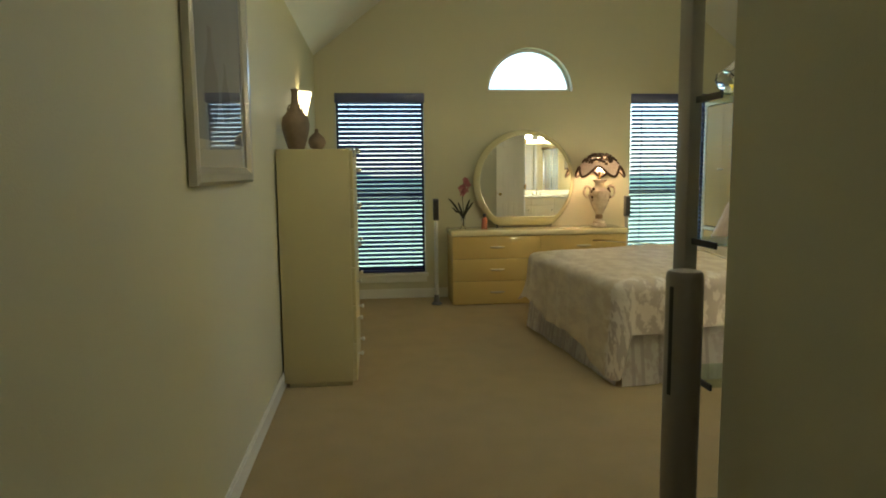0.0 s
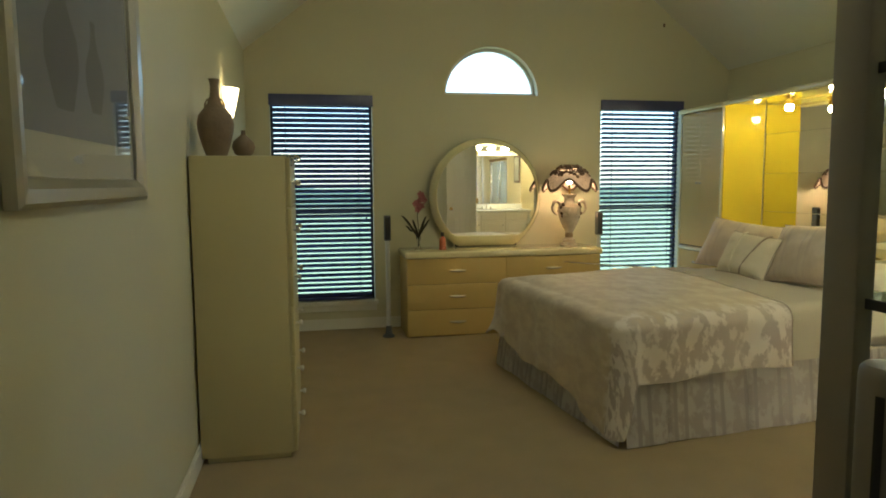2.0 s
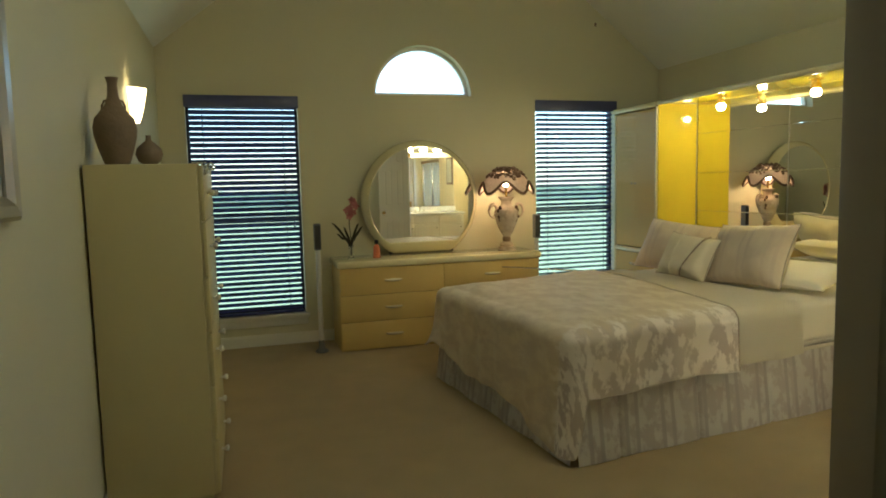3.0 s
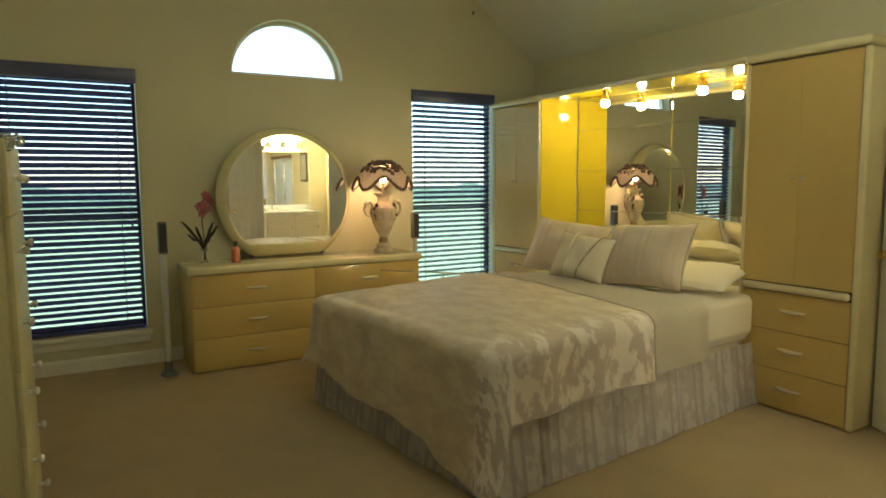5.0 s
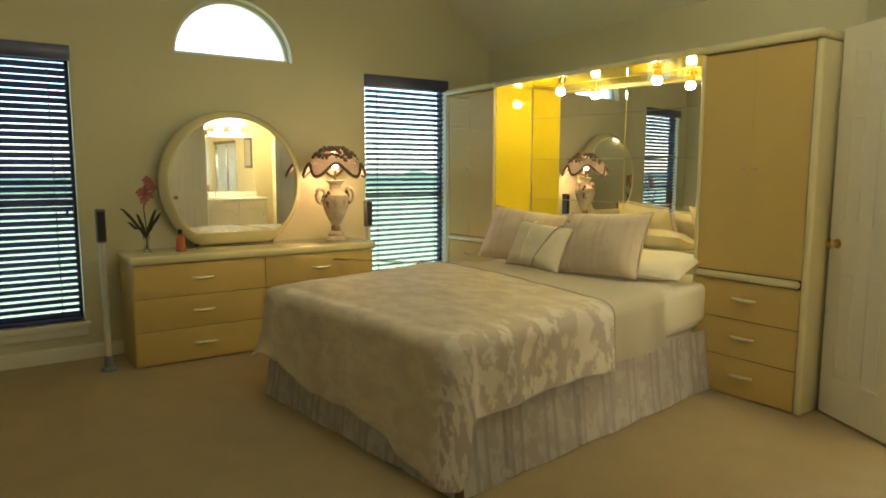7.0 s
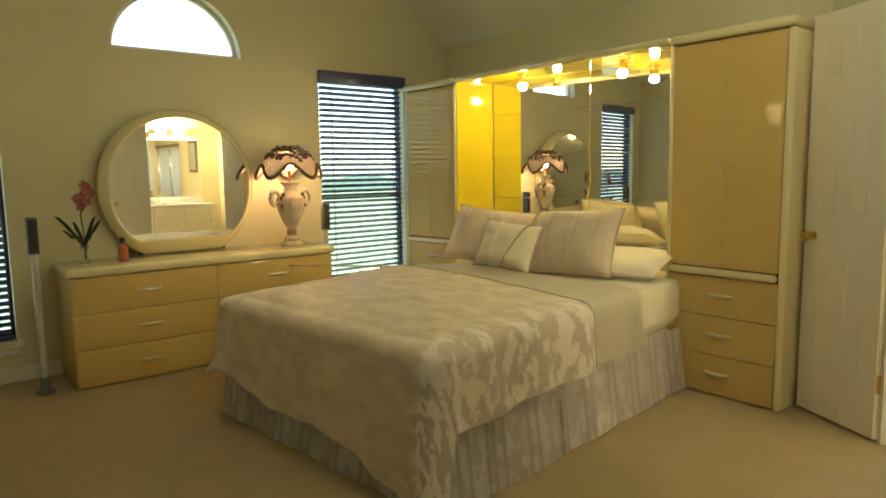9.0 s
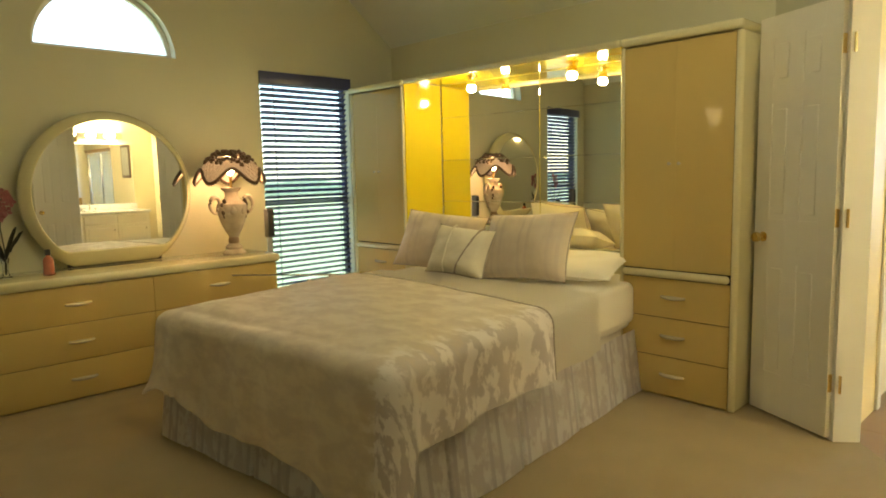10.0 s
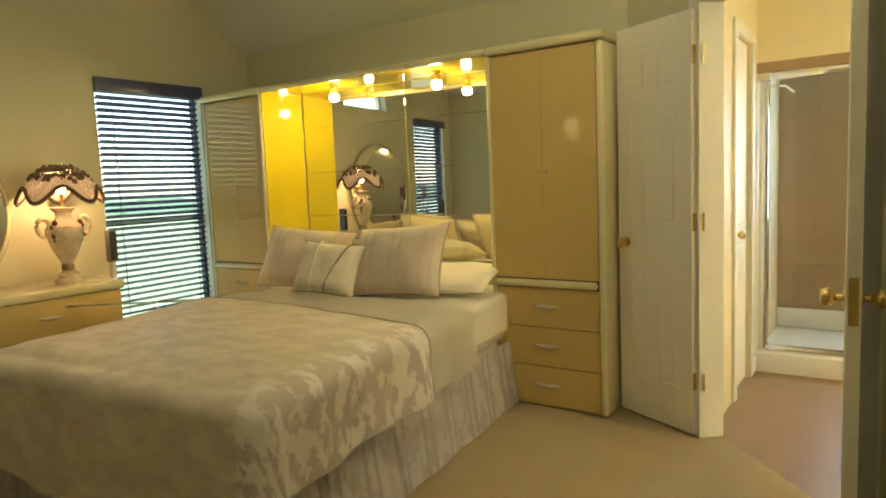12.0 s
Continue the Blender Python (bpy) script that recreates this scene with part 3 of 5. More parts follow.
def armoire(y0, y1, label, far):
    """Face at x = 4.11; upper pair of doors over a ledge, three drawers below."""
    e = thing("armoire", (4.11, y0, 0), label, "armoire", "armoires of the wall unit")
    w, d, h = y1 - y0, 0.585, 2.02
    part("body", lone_box(0.014, d, 0.022, w - 0.022, 0.0, h - 0.03, 0.003), LAMINATE, e)
    for ya, yb, r in ((-0.02, 0.0215, 0.018), (w - 0.0215, w, 0.008)) if not far else ((0.0, 0.0215, 0.008), (w - 0.0215, w + 0.02, 0.018)):
        part("side_panel", lone_box(-0.012, d, ya, yb, 0.0, h - 0.03, r, 4), LACQUER, e, "cream rounded side panel")
    part("top_rail", lone_box(-0.026, d, -0.022 if not far else 0.0, w + (0.022 if far else 0.0), h - 0.029, h + 0.02, 0.018, 4), LACQUER, e, "cream rounded top edge")
    # black board paints the shade between doors, drawers and side panels
    part("gap_board", lone_box(0.008, 0.0135, 0.026, w - 0.026, 0.012, h - 0.035), GAP_SHADE, e)
    part("ledge", lone_box(-0.028, 0.0079, 0.0222, w - 0.0222, 0.69, 0.735, 0.02, 4), LACQUER, e, "cream rounded ledge strip")
    mid = w / 2
    for ya, yb, s in ((0.0225, mid - 0.0003, 1), (mid + 0.0003, w - 0.0225, -1)):
        dr = part("door", lone_box(-0.004, 0.0079, ya, yb, 0.74, h - 0.04, 0.0006, 1), LAMINATE, e)
        k = lathe([(0.004, 0.0), (0.004, 0.012), (0.009, 0.016), (0.01, 0.022), (0.004, 0.026)], 12)
        bmesh.ops.transform(k, matrix=pose(-0.004, mid - s * 0.028, 1.33, 0, -90, 0), verts=k.verts[:])
        part("knob", k, SATIN, dr)
    for za, zb in ((0.015, 0.235), (0.24, 0.46), (0.465, 0.685)):
        dr = part("drawer", lone_box(-0.004, 0.0079, 0.0225, w - 0.0225, za, zb, 0.0012, 1), LAMINATE, e)
        bow_handle(dr, pose(-0.004, mid, (za + zb) / 2 + 0.01, 0, 0, -90))
    return e


UNIT_A = armoire(-3.42, -2.752, "tall pale maple armoire with three drawers beside the bathroom door", False)
UNIT_B = armoire(-0.83, -0.16, "tall pale maple armoire by the window, its gloss catching the blind", True)
YA, YB = -2.75, -0.832

# lit bridge over the bed
e = thing("light_bridge", (4.11, YA, 1.97), "cream and yellow bridge with brass down-lights over the bed", "light bridge")
part("fascia", lone_box(-0.02, 0.02, 0.002, YB - YA - 0.002, 0.03, 0.07, 0.016, 4), LACQUER, e, "cream rounded fascia")
part("soffit", lone_box(0.021, 0.53, 0.002, YB - YA - 0.002, 0.05, 0.066), YELLOW, e, "glossy yellow underside")
for x, y in ((0.3, YA + 0.55), (0.23, YA + 1.4)):
    at = (x, y - YA, 0.05)
    s = part("socket", lathe([(0.045, 0.0), (0.045, -0.006), (0.026, -0.01), (0.024, -0.026), (0.033, -0.03), (0.034, -0.062), (0.03, -0.066)][::-1], 20, at=at), BRASS, e, "brass lamp socket")
    b = lathe([(0.004, -0.118), (0.018, -0.116), (0.03, -0.107), (0.033, -0.094), (0.032, -0.078), (0.024, -0.067)], 20, at=at)
    part("bulb", b, BULB, s, "lit frosted bulb")

# mirror panels over the headboard
e = thing("mirror_wall", (4.665, YA, 0.74), "bevelled mirror panels covering the wall over the bed", "mirror", turn=4.4)
cols = [0.0, (YB - YA) / 2, YB - YA]
rows = [0.0, 0.335, 0.67, 1.015, 1.278]
for a, b in zip(cols, cols[1:]):
    for c, d in zip(rows, rows[1:]):
        q = bmesh.new()
        y0, y1, z0, z1, g = a + 0.0006, b - 0.0006, c + 0.0002, d - 0.0002, 0.0035
        lo = [q.verts.new((0.004, y, z)) for y, z in ((y0, z0), (y1, z0), (y1, z1), (y0, z1))]
        hi = [q.verts.new((0.0, y, z)) for y, z in ((y0 + g, z0 + g), (y1 - g, z0 + g), (y1 - g, z1 - g), (y0 + g, z1 - g))]
        q.faces.new(hi)
        for k in range(4):
            q.faces.new((lo[k], lo[(k + 1) % 4], hi[(k + 1) % 4], hi[k]))
        part("mirror_panel", q, MIRROR, e, smooth=False)
part("backing", lone_box(0.006, 0.02, 0.01, YB - YA - 0.01, 0.0, 1.28), SILVER, e)

e = thing("headboard", (4.57, YA, 0), "low cream laminate headboard panel under the mirrors", "headboard")
part("panel", lone_box(-0.03, 0.06, 0.002, YB - YA - 0.002, 0.0, 0.7, 0.006), LACQUER, e)
part("cap", lone_box(-0.045, 0.06, 0.002, YB - YA - 0.002, 0.701, 0.738, 0.015, 4), LACQUER, e)
for unit, ya, depth in ((UNIT_A, 0.669, 0.53), (UNIT_B, -0.009, 0.4)):
    part("side_lining", lone_box(0.005, depth, ya, ya + 0.008, 0.74, 2.017, 0.002, 1), YELLOW, unit, "glossy yellow lining facing the bed")


# ---- bed ----
BED = thing("bed", (2.155, -3.0, 0), "wide bed with damask spread, white sheet and pleated striped skirt", "bed", turn=6.0)
BL, BW, BZ = 2.12, 1.52, 0.675    # length, width, top of the made bed
ROLL = 0.085                     # radius of the cloth over the mattress edge


def sink(hang):
    """How far below the top a point hangs that lies so far along the cloth past the edge."""
    if hang <= 0:
        return 0.0
    return ROLL * (1 - math.cos(hang / ROLL)) if hang < ROLL * math.pi / 2 else ROLL + hang - ROLL * math.pi / 2


def bulge(d):
    return ROLL * math.sin(min(d / ROLL, math.pi / 2)) if d > 0 else 0.0


def top_relief(s, t, puff, seed, soft_foot):
    edge = min(t, BW - t, s if soft_foot else 9.0)
    return puff * noise.noise((s * 2.2 + seed, t * 2.2, 1.7)) + puff * 0.4 * noise.noise((s * 7, t * 7, seed)) - (0.008 + 0.034 * max(0.0, 1 - s / 0.95)) * math.exp(-max(edge, 0) / 0.14)


def drape(s0, s1, drop, z, puff, seed, out=0.0):
    """Cloth laid over the bed from s0 to s1 (from the foot), hanging down at both sides."""
    def fn(u, v):
        t = -drop + u * (BW + 2 * drop)
        s = s0 + v * (s1 - s0)
        ct = min(max(t, 0), BW)
        d = max(0.0, -t, t - BW)
        side = -1 if t < BW / 2 else 1
        wob = 0.02 * min(1, d / 0.2) * (noise.noise((s * 3.1 + seed, side, 0.3)) + 0.5 * math.sin(s * 9 + seed) + 0.3 * math.sin(s * 21))
        y = ct + side * (bulge(d) + (out + wob + 0.03 * d) * min(1, d / 0.05)) if d > 0 else ct
        zz = z - sink(d) + top_relief(s, ct, puff, seed, False) * (1 if d == 0 else max(0.4, 1 - d * 4))
        return (s + 0.012 * min(1, d / 0.1) * math.sin(t * 9), y, zz), (s, t)
    return fn


def spread_edge(t):
    """How far from the foot the spread reaches; it lies a little askew."""
    return 0.935 + 0.265 * t / BW


def smooth_step(a, b, x):
    k = min(1.0, max(0.0, (x - a) / (b - a)))
    return k * k * (3 - 2 * k)


def fall_path():
    """Points round the spread's three hanging edges: anchor on the bed's rim, way outward, length of the fall, cloth place."""
    out = []
    s_near, s_far = spread_edge(0), spread_edge(BW)
    for k in range(60):
        s = s_near * (1 - k / 60)
        out.append((s, 0.0, math.pi / 2, 0.385 + 0.012 * math.sin(s * 6 + 1)))
    for k in range(28):
        a = math.pi / 2 * (1 - k / 28)
        out.append((0.0, 0.0, a, 0.39 + 0.285 * (1 - smooth_step(math.radians(48), math.radians(80), a))))
    for k in range(90):
        t = BW * k / 90
        near = max(0.0, 1 - t / 0.7)
        out.append((0.0, t, 0.0, 0.545 - 0.075 * smooth_step(1.1, BW, t) + 0.13 * near * near * (3 - 2 * near) + 0.012 * math.sin(t * 7 + 1) * (1 - near)))
    for k in range(20):
        a = -math.pi / 2 * k / 20
        out.append((0.0, BW, a, 0.47 + 0.06 * math.sin(-2 * a) - 0.02 * (-a / 1.571)))
    for k in range(41):
        s = s_far * k / 40
        out.append((s, BW, -math.pi / 2, 0.45 - 0.05 * k / 40))
    return out


def fall_point(anchor, d, z, puff, seed, out):
    s, t, a, length = anchor
    k = d / length
    run = t * 1.0 - s * 0.9 + a * 0.12
    fold = 0.5 * math.sin(run * 10 + 0.6) + 0.35 * math.sin(run * 23 + 2.0 * k) + noise.noise((run * 3.3 + seed, d * 1.5, 0.8))
    corner = math.sin(2 * abs(a)) if s == 0.0 and 0 < abs(a) < math.pi / 2 else 0.0
    r = bulge(d) + out * min(1, d / 0.06) + 0.024 * fold * min(1, d / 0.25) * min(1, d / 0.06)
    r += 0.05 * d + 0.035 * corner * k * k
    if a < 0.0 or t > BW - 0.12:
        r += 0.07 * math.exp(-(BW - t) / 0.1) * k ** 4 * max(0.0, math.cos(a))
    edge = top_relief(s, t, puff, seed, True)
    zz = z - sink(d) + edge * max(0.4, 1 - d * 4)
    if t > BW - 0.3:
        zz += 0.03 * math.exp(-(BW - t) / 0.08) * k ** 4
    where = (s - r * math.cos(a), t - r * math.sin(a), max(zz, 0.014))
    return where, (s - d * math.cos(a), t - d * math.sin(a))


def bedspread_cloth(z, puff, seed, out, thick):
    bm = bmesh.new()
    uvl = bm.loops.layers.uv.new("UVMap")
    uv = {}

    def patch(rows):
        grid = []
        for row in rows:
            line = []
            for co, tex in row:
                v = bm.verts.new(co)
                uv[v] = tex
                line.append(v)
            grid.append(line)
        for p, q in zip(grid, grid[1:]):
            for k in range(len(p) - 1):
                f = bm.faces.new((p[k], p[k + 1], q[k + 1], q[k]))
                for lp in f.loops:
                    lp[uvl].uv = uv[lp.vert]
    top = []
    for i in range(61):
        row = []
        for j in range(91):
            t = BW * j / 90
            s = spread_edge(t) * i / 60
            row.append(((s, t, z + top_relief(s, t, puff, seed, True)), (s, t)))
        top.append(row)
    patch(top)
    path = fall_path()
    patch([[fall_point(p, p[3] * j / 26, z, puff, seed, out) for j in range(27)] for p in path])
    bmesh.ops.remove_doubles(bm, verts=bm.verts[:], dist=0.0008)
    bmesh.ops.recalc_face_normals(bm, faces=bm.faces[:])
    if sum(f.normal.z for f in bm.faces) < 0:
        bmesh.ops.reverse_faces(bm, faces=bm.faces[:])
    bmesh.ops.solidify(bm, geom=bm.faces[:], thickness=thick)
    return bm


def rounded_slab(x0, x1, y0, y1, z0, z1, r):
    return lone_box(x0, x1, y0, y1, z0, z1, r, 4)


part("box_spring", rounded_slab(0.03, BL + 0.12, 0.03, BW - 0.03, 0.14, 0.36, 0.03), SHEET, BED)
part("mattress", rounded_slab(0.01, BL + 0.14, -0.02, BW + 0.02, 0.362, BZ - 0.045, 0.05), SHEET, BED, "cream fitted mattress")
part("bed_base", lone_box(0.1, BL, 0.1, BW - 0.1, 0.0, 0.139), DARK, BED)
part("blanket", rounded_slab(1.2, BL + 0.13, -0.045, BW + 0.045, 0.4, BZ - 0.03, 0.045), SHEET, BED, "white blanket tucked over the mattress")
part("sheet", grid_sheet(drape(0.85, 1.46, 0.355, BZ - 0.003, 0.006, 3.0, 0.006), 60, 24, thick=-0.005), SHEET, BED, "white sheet turned over the mattress")
LAY = (BZ + 0.01, 0.012, 7.0, 0.017)
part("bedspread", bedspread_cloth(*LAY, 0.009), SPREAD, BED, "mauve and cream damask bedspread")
rim = fall_path()
near_end, far_end = rim[0], rim[-1]
edge_line = [Vector(fall_point(near_end, near_end[3] * (1 - k / 20), *LAY)[0]) for k in range(20)]
for k in range(61):
    t = BW * k / 60
    edge_line.append(Vector((spread_edge(t), t, LAY[0] + top_relief(spread_edge(t), t, LAY[1], LAY[2], True))))
edge_line += [Vector(fall_point(far_end, far_end[3] * k / 20, *LAY)[0]) for k in range(1, 21)]
part("piped_edge", tube([p + Vector((0.002, 0, 0.001)) for p in edge_line], 0.0038, 6), PIPING, BED, "taupe piped edge of the spread")


def skirt_side(p, q, name, amp=0.006):
    """A strip of cloth from p to q, from the floor up, with a box pleat every half metre."""
    p, q = Vector(p), Vector(q)
    length = (q - p).length
    d = (q - p).normalized()
    nrm = Vector((d.y, -d.x))

    def fn(u, v):
        s = u * length
        tuck = abs((s % 0.52) - 0.26)
        pleat = amp * math.sin(s * 13) * (1 - 0.7 * v) + 0.045 * (1 - v) + 0.006 * noise.noise((s * 4, v, 1))
        pleat -= 0.018 * max(0.0, 1 - tuck / 0.014) * (1 - 0.5 * v)
        c = p + d * s + nrm * pleat
        return (c.x, c.y, 0.006 + v * 0.36), (s, v * 0.36)
    part(name, grid_sheet(fn, 240, 6, thick=0.004), SKIRT, BED, "striped damask bed skirt")


skirt_side((-0.085, -0.078), (BL - 0.1, -0.05), "skirt")
skirt_side((-0.072, BW + 0.05), (-0.072, -0.095), "skirt")
skirt_side((BL - 0.1, BW + 0.04), (-0.06, BW + 0.05), "skirt")


def pillow(name, label, at, w, h, t, mats, tilt, turn, flange=0.0, sash=False, roll=0.0):
    e = thing(name, at, label, "pillow", "pillows on the bed")
    e.rotation_euler = Euler((radians(tilt), radians(roll), radians(turn)))

    def half(sign):
        def fn(u, v):
            x, z = u * 2 - 1, v * 2 - 1
            k = max(0.0, (1 - x ** 4)) ** 0.7 * max(0.0, (1 - z ** 4)) ** 0.7
            px = x * w / 2 * (1 - 0.08 * (1 - z * z) * abs(x) ** 4)
            pz = z * h / 2 * (1 - 0.09 * (1 - x * x) * abs(z) ** 4)
            y = sign * t / 2 * k * (1 + 0.22 * noise.noise((x * 1.8, z * 1.8, sign + w * 9)) + 0.06 * noise.noise((x * 6, z * 6, sign)))
            return (px, y, pz + h / 2), (x * w / 2 + 3, z * h / 2)
        return grid_sheet(fn, 26, 22)
    part("cover", half(-1), mats[0], e)
    part("back_cover", half(1), mats[2] if len(mats) > 2 else mats[0], e)
    edge = []
    for k in range(49):
        a = 2 * math.pi * k / 48
        c, s = math.cos(a), math.sin(a)
        m = max(abs(c), abs(s))
        x, z = c / m, s / m
        px = x * w / 2 * (1 - 0.08 * (1 - z * z) * abs(x) ** 4)
        pz = z * h / 2 * (1 - 0.09 * (1 - x * x) * abs(z) ** 4)
        edge.append((px, 0.0, pz + h / 2))
    part("piping", tube(edge, 0.0035 + flange, 6), mats[1], e)
    if sash:
        for ux in (-0.3, 0.12):
            pts = []
            for k in range(13):
                z = -0.96 + 1.92 * k / 12
                x = ux + 0.55 * (k / 12) * (1 if ux > 0 else 0)
                x = min(x, 0.97)
                kk = max(0.0, (1 - x ** 4)) ** 0.55 * max(0.0, (1 - z ** 4)) ** 0.55
                pts.append((x * w / 2, -t / 2 * kk - 0.004, z * h / 2 + h / 2))
            part("sash", tube(pts, 0.006, 6), mats[1] if ux > 0 else mats[0], e, "taupe cord tied across")
    return e


pillow("pillow", "white bed pillow lying beside the shams", (3.8, -2.565, 0.69), 0.56, 0.37, 0.1, (SHEET, SHEET), -74, -82)
pillow("pillow", "white bed pillow lying behind the shams", (3.812, -1.792, 0.7), 0.605, 0.33, 0.147, (SHEET, SHEET), -74, -82)
pillow("sham", "taupe striped pillow sham propped against a pillow", (3.674, -1.572, 0.656), 0.623, 0.422, 0.22, (SHAM, PIPING, CUSHION), -28, -74, roll=5)
pillow("sham", "taupe striped pillow sham propped against a pillow", (3.71, -2.31, 0.652), 0.623, 0.44, 0.22, (SHAM, PIPING, CUSHION), -26, -84, roll=-3)
pillow("cushion", "small square cream cushion tied with a cord", (3.53, -1.925, 0.67), 0.412, 0.33, 0.165, (CUSHION, PIPING), -28, -76, sash=True, roll=5)


# ---- tall chest with vases ----
def tall_chest():
    e = thing("tall_chest", (0.03, -2.885, 0), "tall cream lacquered chest of drawers against the wall", "chest")
    d, w, h = 0.43, 0.82, 1.476
    part("body", lone_box(-0.02, d - 0.02, 0.0, w, 0.03, h - 0.001, 0.006), CHEST, e)
    part("plinth", lone_box(0.01, d - 0.03, 0.02, w - 0.02, 0.0, 0.029), CHEST, e)
    part("gap_board", lone_box(d - 0.0195, d - 0.014, 0.003, w - 0.003, 0.032, h - 0.003), CHEST, e)
    n = 6
    for k in range(n):
        za = 0.035 + k * (h - 0.04) / n
        zb = za + (h - 0.04) / n - 0.005
        dr = part("drawer", lone_box(d - 0.0139, d + 0.004, 0.004, w - 0.004, za, zb, 0.004), CHEST, e)
        for y in (w * 0.27, w * 0.73):
            kb = lathe([(0.007, 0.0), (0.006, 0.014), (0.013, 0.02), (0.016, 0.028), (0.012, 0.035), (0.004, 0.037)], 14)
            bmesh.ops.transform(kb, matrix=pose(d + 0.004, y, (za + zb) / 2, 0, 90, 0), verts=kb.verts[:])
            part("knob", kb, PORCELAIN, dr, "white porcelain knob")
    return e


tall_chest()
CH = 1.478
e = thing("crystal_ornament", (0.43, -2.84, CH - 0.02), "small clear crystal bow hung on the chest corner", "ornament")
for k in range(7):
    a = k * 0.9
    q = bmesh.new()
    bmesh.ops.create_icosphere(q, subdivisions=1, radius=0.014 + 0.005 * (k % 3))
    bmesh.ops.translate(q, vec=(0.045 + 0.028 * math.cos(a), 0.02 * math.sin(a), 0.008 * math.sin(2.3 * a)), verts=q.verts[:])
    part("crystal", q, CRYSTAL, e, smooth=False)
part("clip", lone_box(-0.01, 0.05, -0.008, 0.008, 0.021, 0.025, 0.001, 1), CHROME, e)

amphora = thing("vase", (0.115, -2.72, CH), "tall brown clay vase with narrow neck on the chest", "vase", "clay vases")
part("body", lathe([(0.04, 0.0), (0.05, 0.006), (0.068, 0.06), (0.083, 0.12), (0.086, 0.155), (0.078, 0.195), (0.054, 0.225), (0.033, 0.255), (0.022, 0.29), (0.019, 0.335), (0.022, 0.355), (0.026, 0.367), (0.017, 0.368), (0.013, 0.33)], 30), CLAY, amphora)
for s in (-1, 1):
    part("handle", tube([(s * 0.026, 0, 0.272), (s * 0.036, 0, 0.268), (s * 0.044, 0, 0.252), (s * 0.045, 0, 0.234)], 0.005, 6), CLAY, amphora)
small = thing("vase", (0.24, -2.7, CH), "small round brown clay vase on the chest", "vase", "clay vases")
part("body", lathe([(0.025, 0.0), (0.045, 0.015), (0.056, 0.045), (0.05, 0.07), (0.03, 0.09), (0.012, 0.105), (0.01, 0.12), (0.012, 0.126), (0.006, 0.126), (0.005, 0.1)], 28), CLAY, small)

# wall sconce
e = thing("wall_sconce", (0.0, -1.5, 1.77), "lit frosted glass half-shade wall sconce", "sconce")
part("back_plate", lone_box(0.001, 0.014, -0.04, 0.04, 0.03, 0.17, 0.005), BRASS, e)
bm = bmesh.new()
rows = []
for k in range(9):
    z = k / 8
    r = 0.045 + 0.05 * z ** 0.8
    rows.append([bm.verts.new((0.012 + r * math.sin(math.pi * j / 12), -r * math.cos(math.pi * j / 12), z * 0.2)) for j in range(13)])
for a, b in zip(rows, rows[1:]):
    for j in range(12):
        bm.faces.new((a[j], a[j + 1], b[j + 1], b[j]))
bmesh.ops.solidify(bm, geom=bm.faces[:], thickness=0.004)
part("shade", bm, SCONCE, e, "glowing frosted glass shade")

# framed picture
e = thing("framed_picture", (0.0, -4.73, 1.293), "large silver-framed picture under glass on the wall", "picture")
PW, PH = 0.965, 1.15
bm = bmesh.new()
loops = []
for g, x in ((0.0, 0.004), (0.0, 0.03), (0.012, 0.038), (0.04, 0.034), (0.062, 0.02), (0.065, 0.012)):
    loops.append([bm.verts.new((x, y, z)) for y, z in ((g, g), (PW - g, g), (PW - g, PH - g), (g, PH - g))])
for a, b in zip(loops, loops[1:]):
    for k in range(4):
        bm.faces.new((a[k], a[(k + 1) % 4], b[(k + 1) % 4], b[k]))
part("frame", bm, ARTFRAME, e, "brushed silver frame", smooth=False)
part("mat_board", lone_box(0.004, 0.010, 0.02, PW - 0.02, 0.02, PH - 0.02), MAT, e)
ART = material("art_print", (0.2, 0.21, 0.25), 0.7, vary=0.45, scale=3)
INK = material("art_dark_shapes", (0.1, 0.1, 0.13), 0.7, vary=0.3, scale=5)
part("print", lone_box(0.0105, 0.0115, 0.078, PW - 0.078, 0.16, PH - 0.078), ART, e, "grey-blue still-life print")
for y, z, r in ((0.33, 0.36, 0.11), (0.56, 0.33, 0.075)):
    q = bmesh.new()
    prof = [(r * 0.5, -0.9 * r * 1.4), (r, -0.3 * r), (r * 0.95, 0.3 * r), (r * 0.4, r), (r * 0.22, r * 1.5), (r * 0.3, r * 1.9)]
    vs = [q.verts.new((0.0122, y + w, z + h)) for w, h in prof] + [q.verts.new((0.0122, y - w, z + h)) for w, h in prof[::-1]]
    q.faces.new(vs)
    part("vase_shape", q, INK, e, smooth=False)
bm = bmesh.new()
bm.faces.new([bm.verts.new((0.015, y, z)) for y, z in ((0.062, 0.062), (PW - 0.062, 0.062), (PW - 0.062, PH - 0.062), (0.062, PH - 0.062))])
part("picture_glass", bm, thin_glass("picture_glass"), e, smooth=False).visible_shadow = False


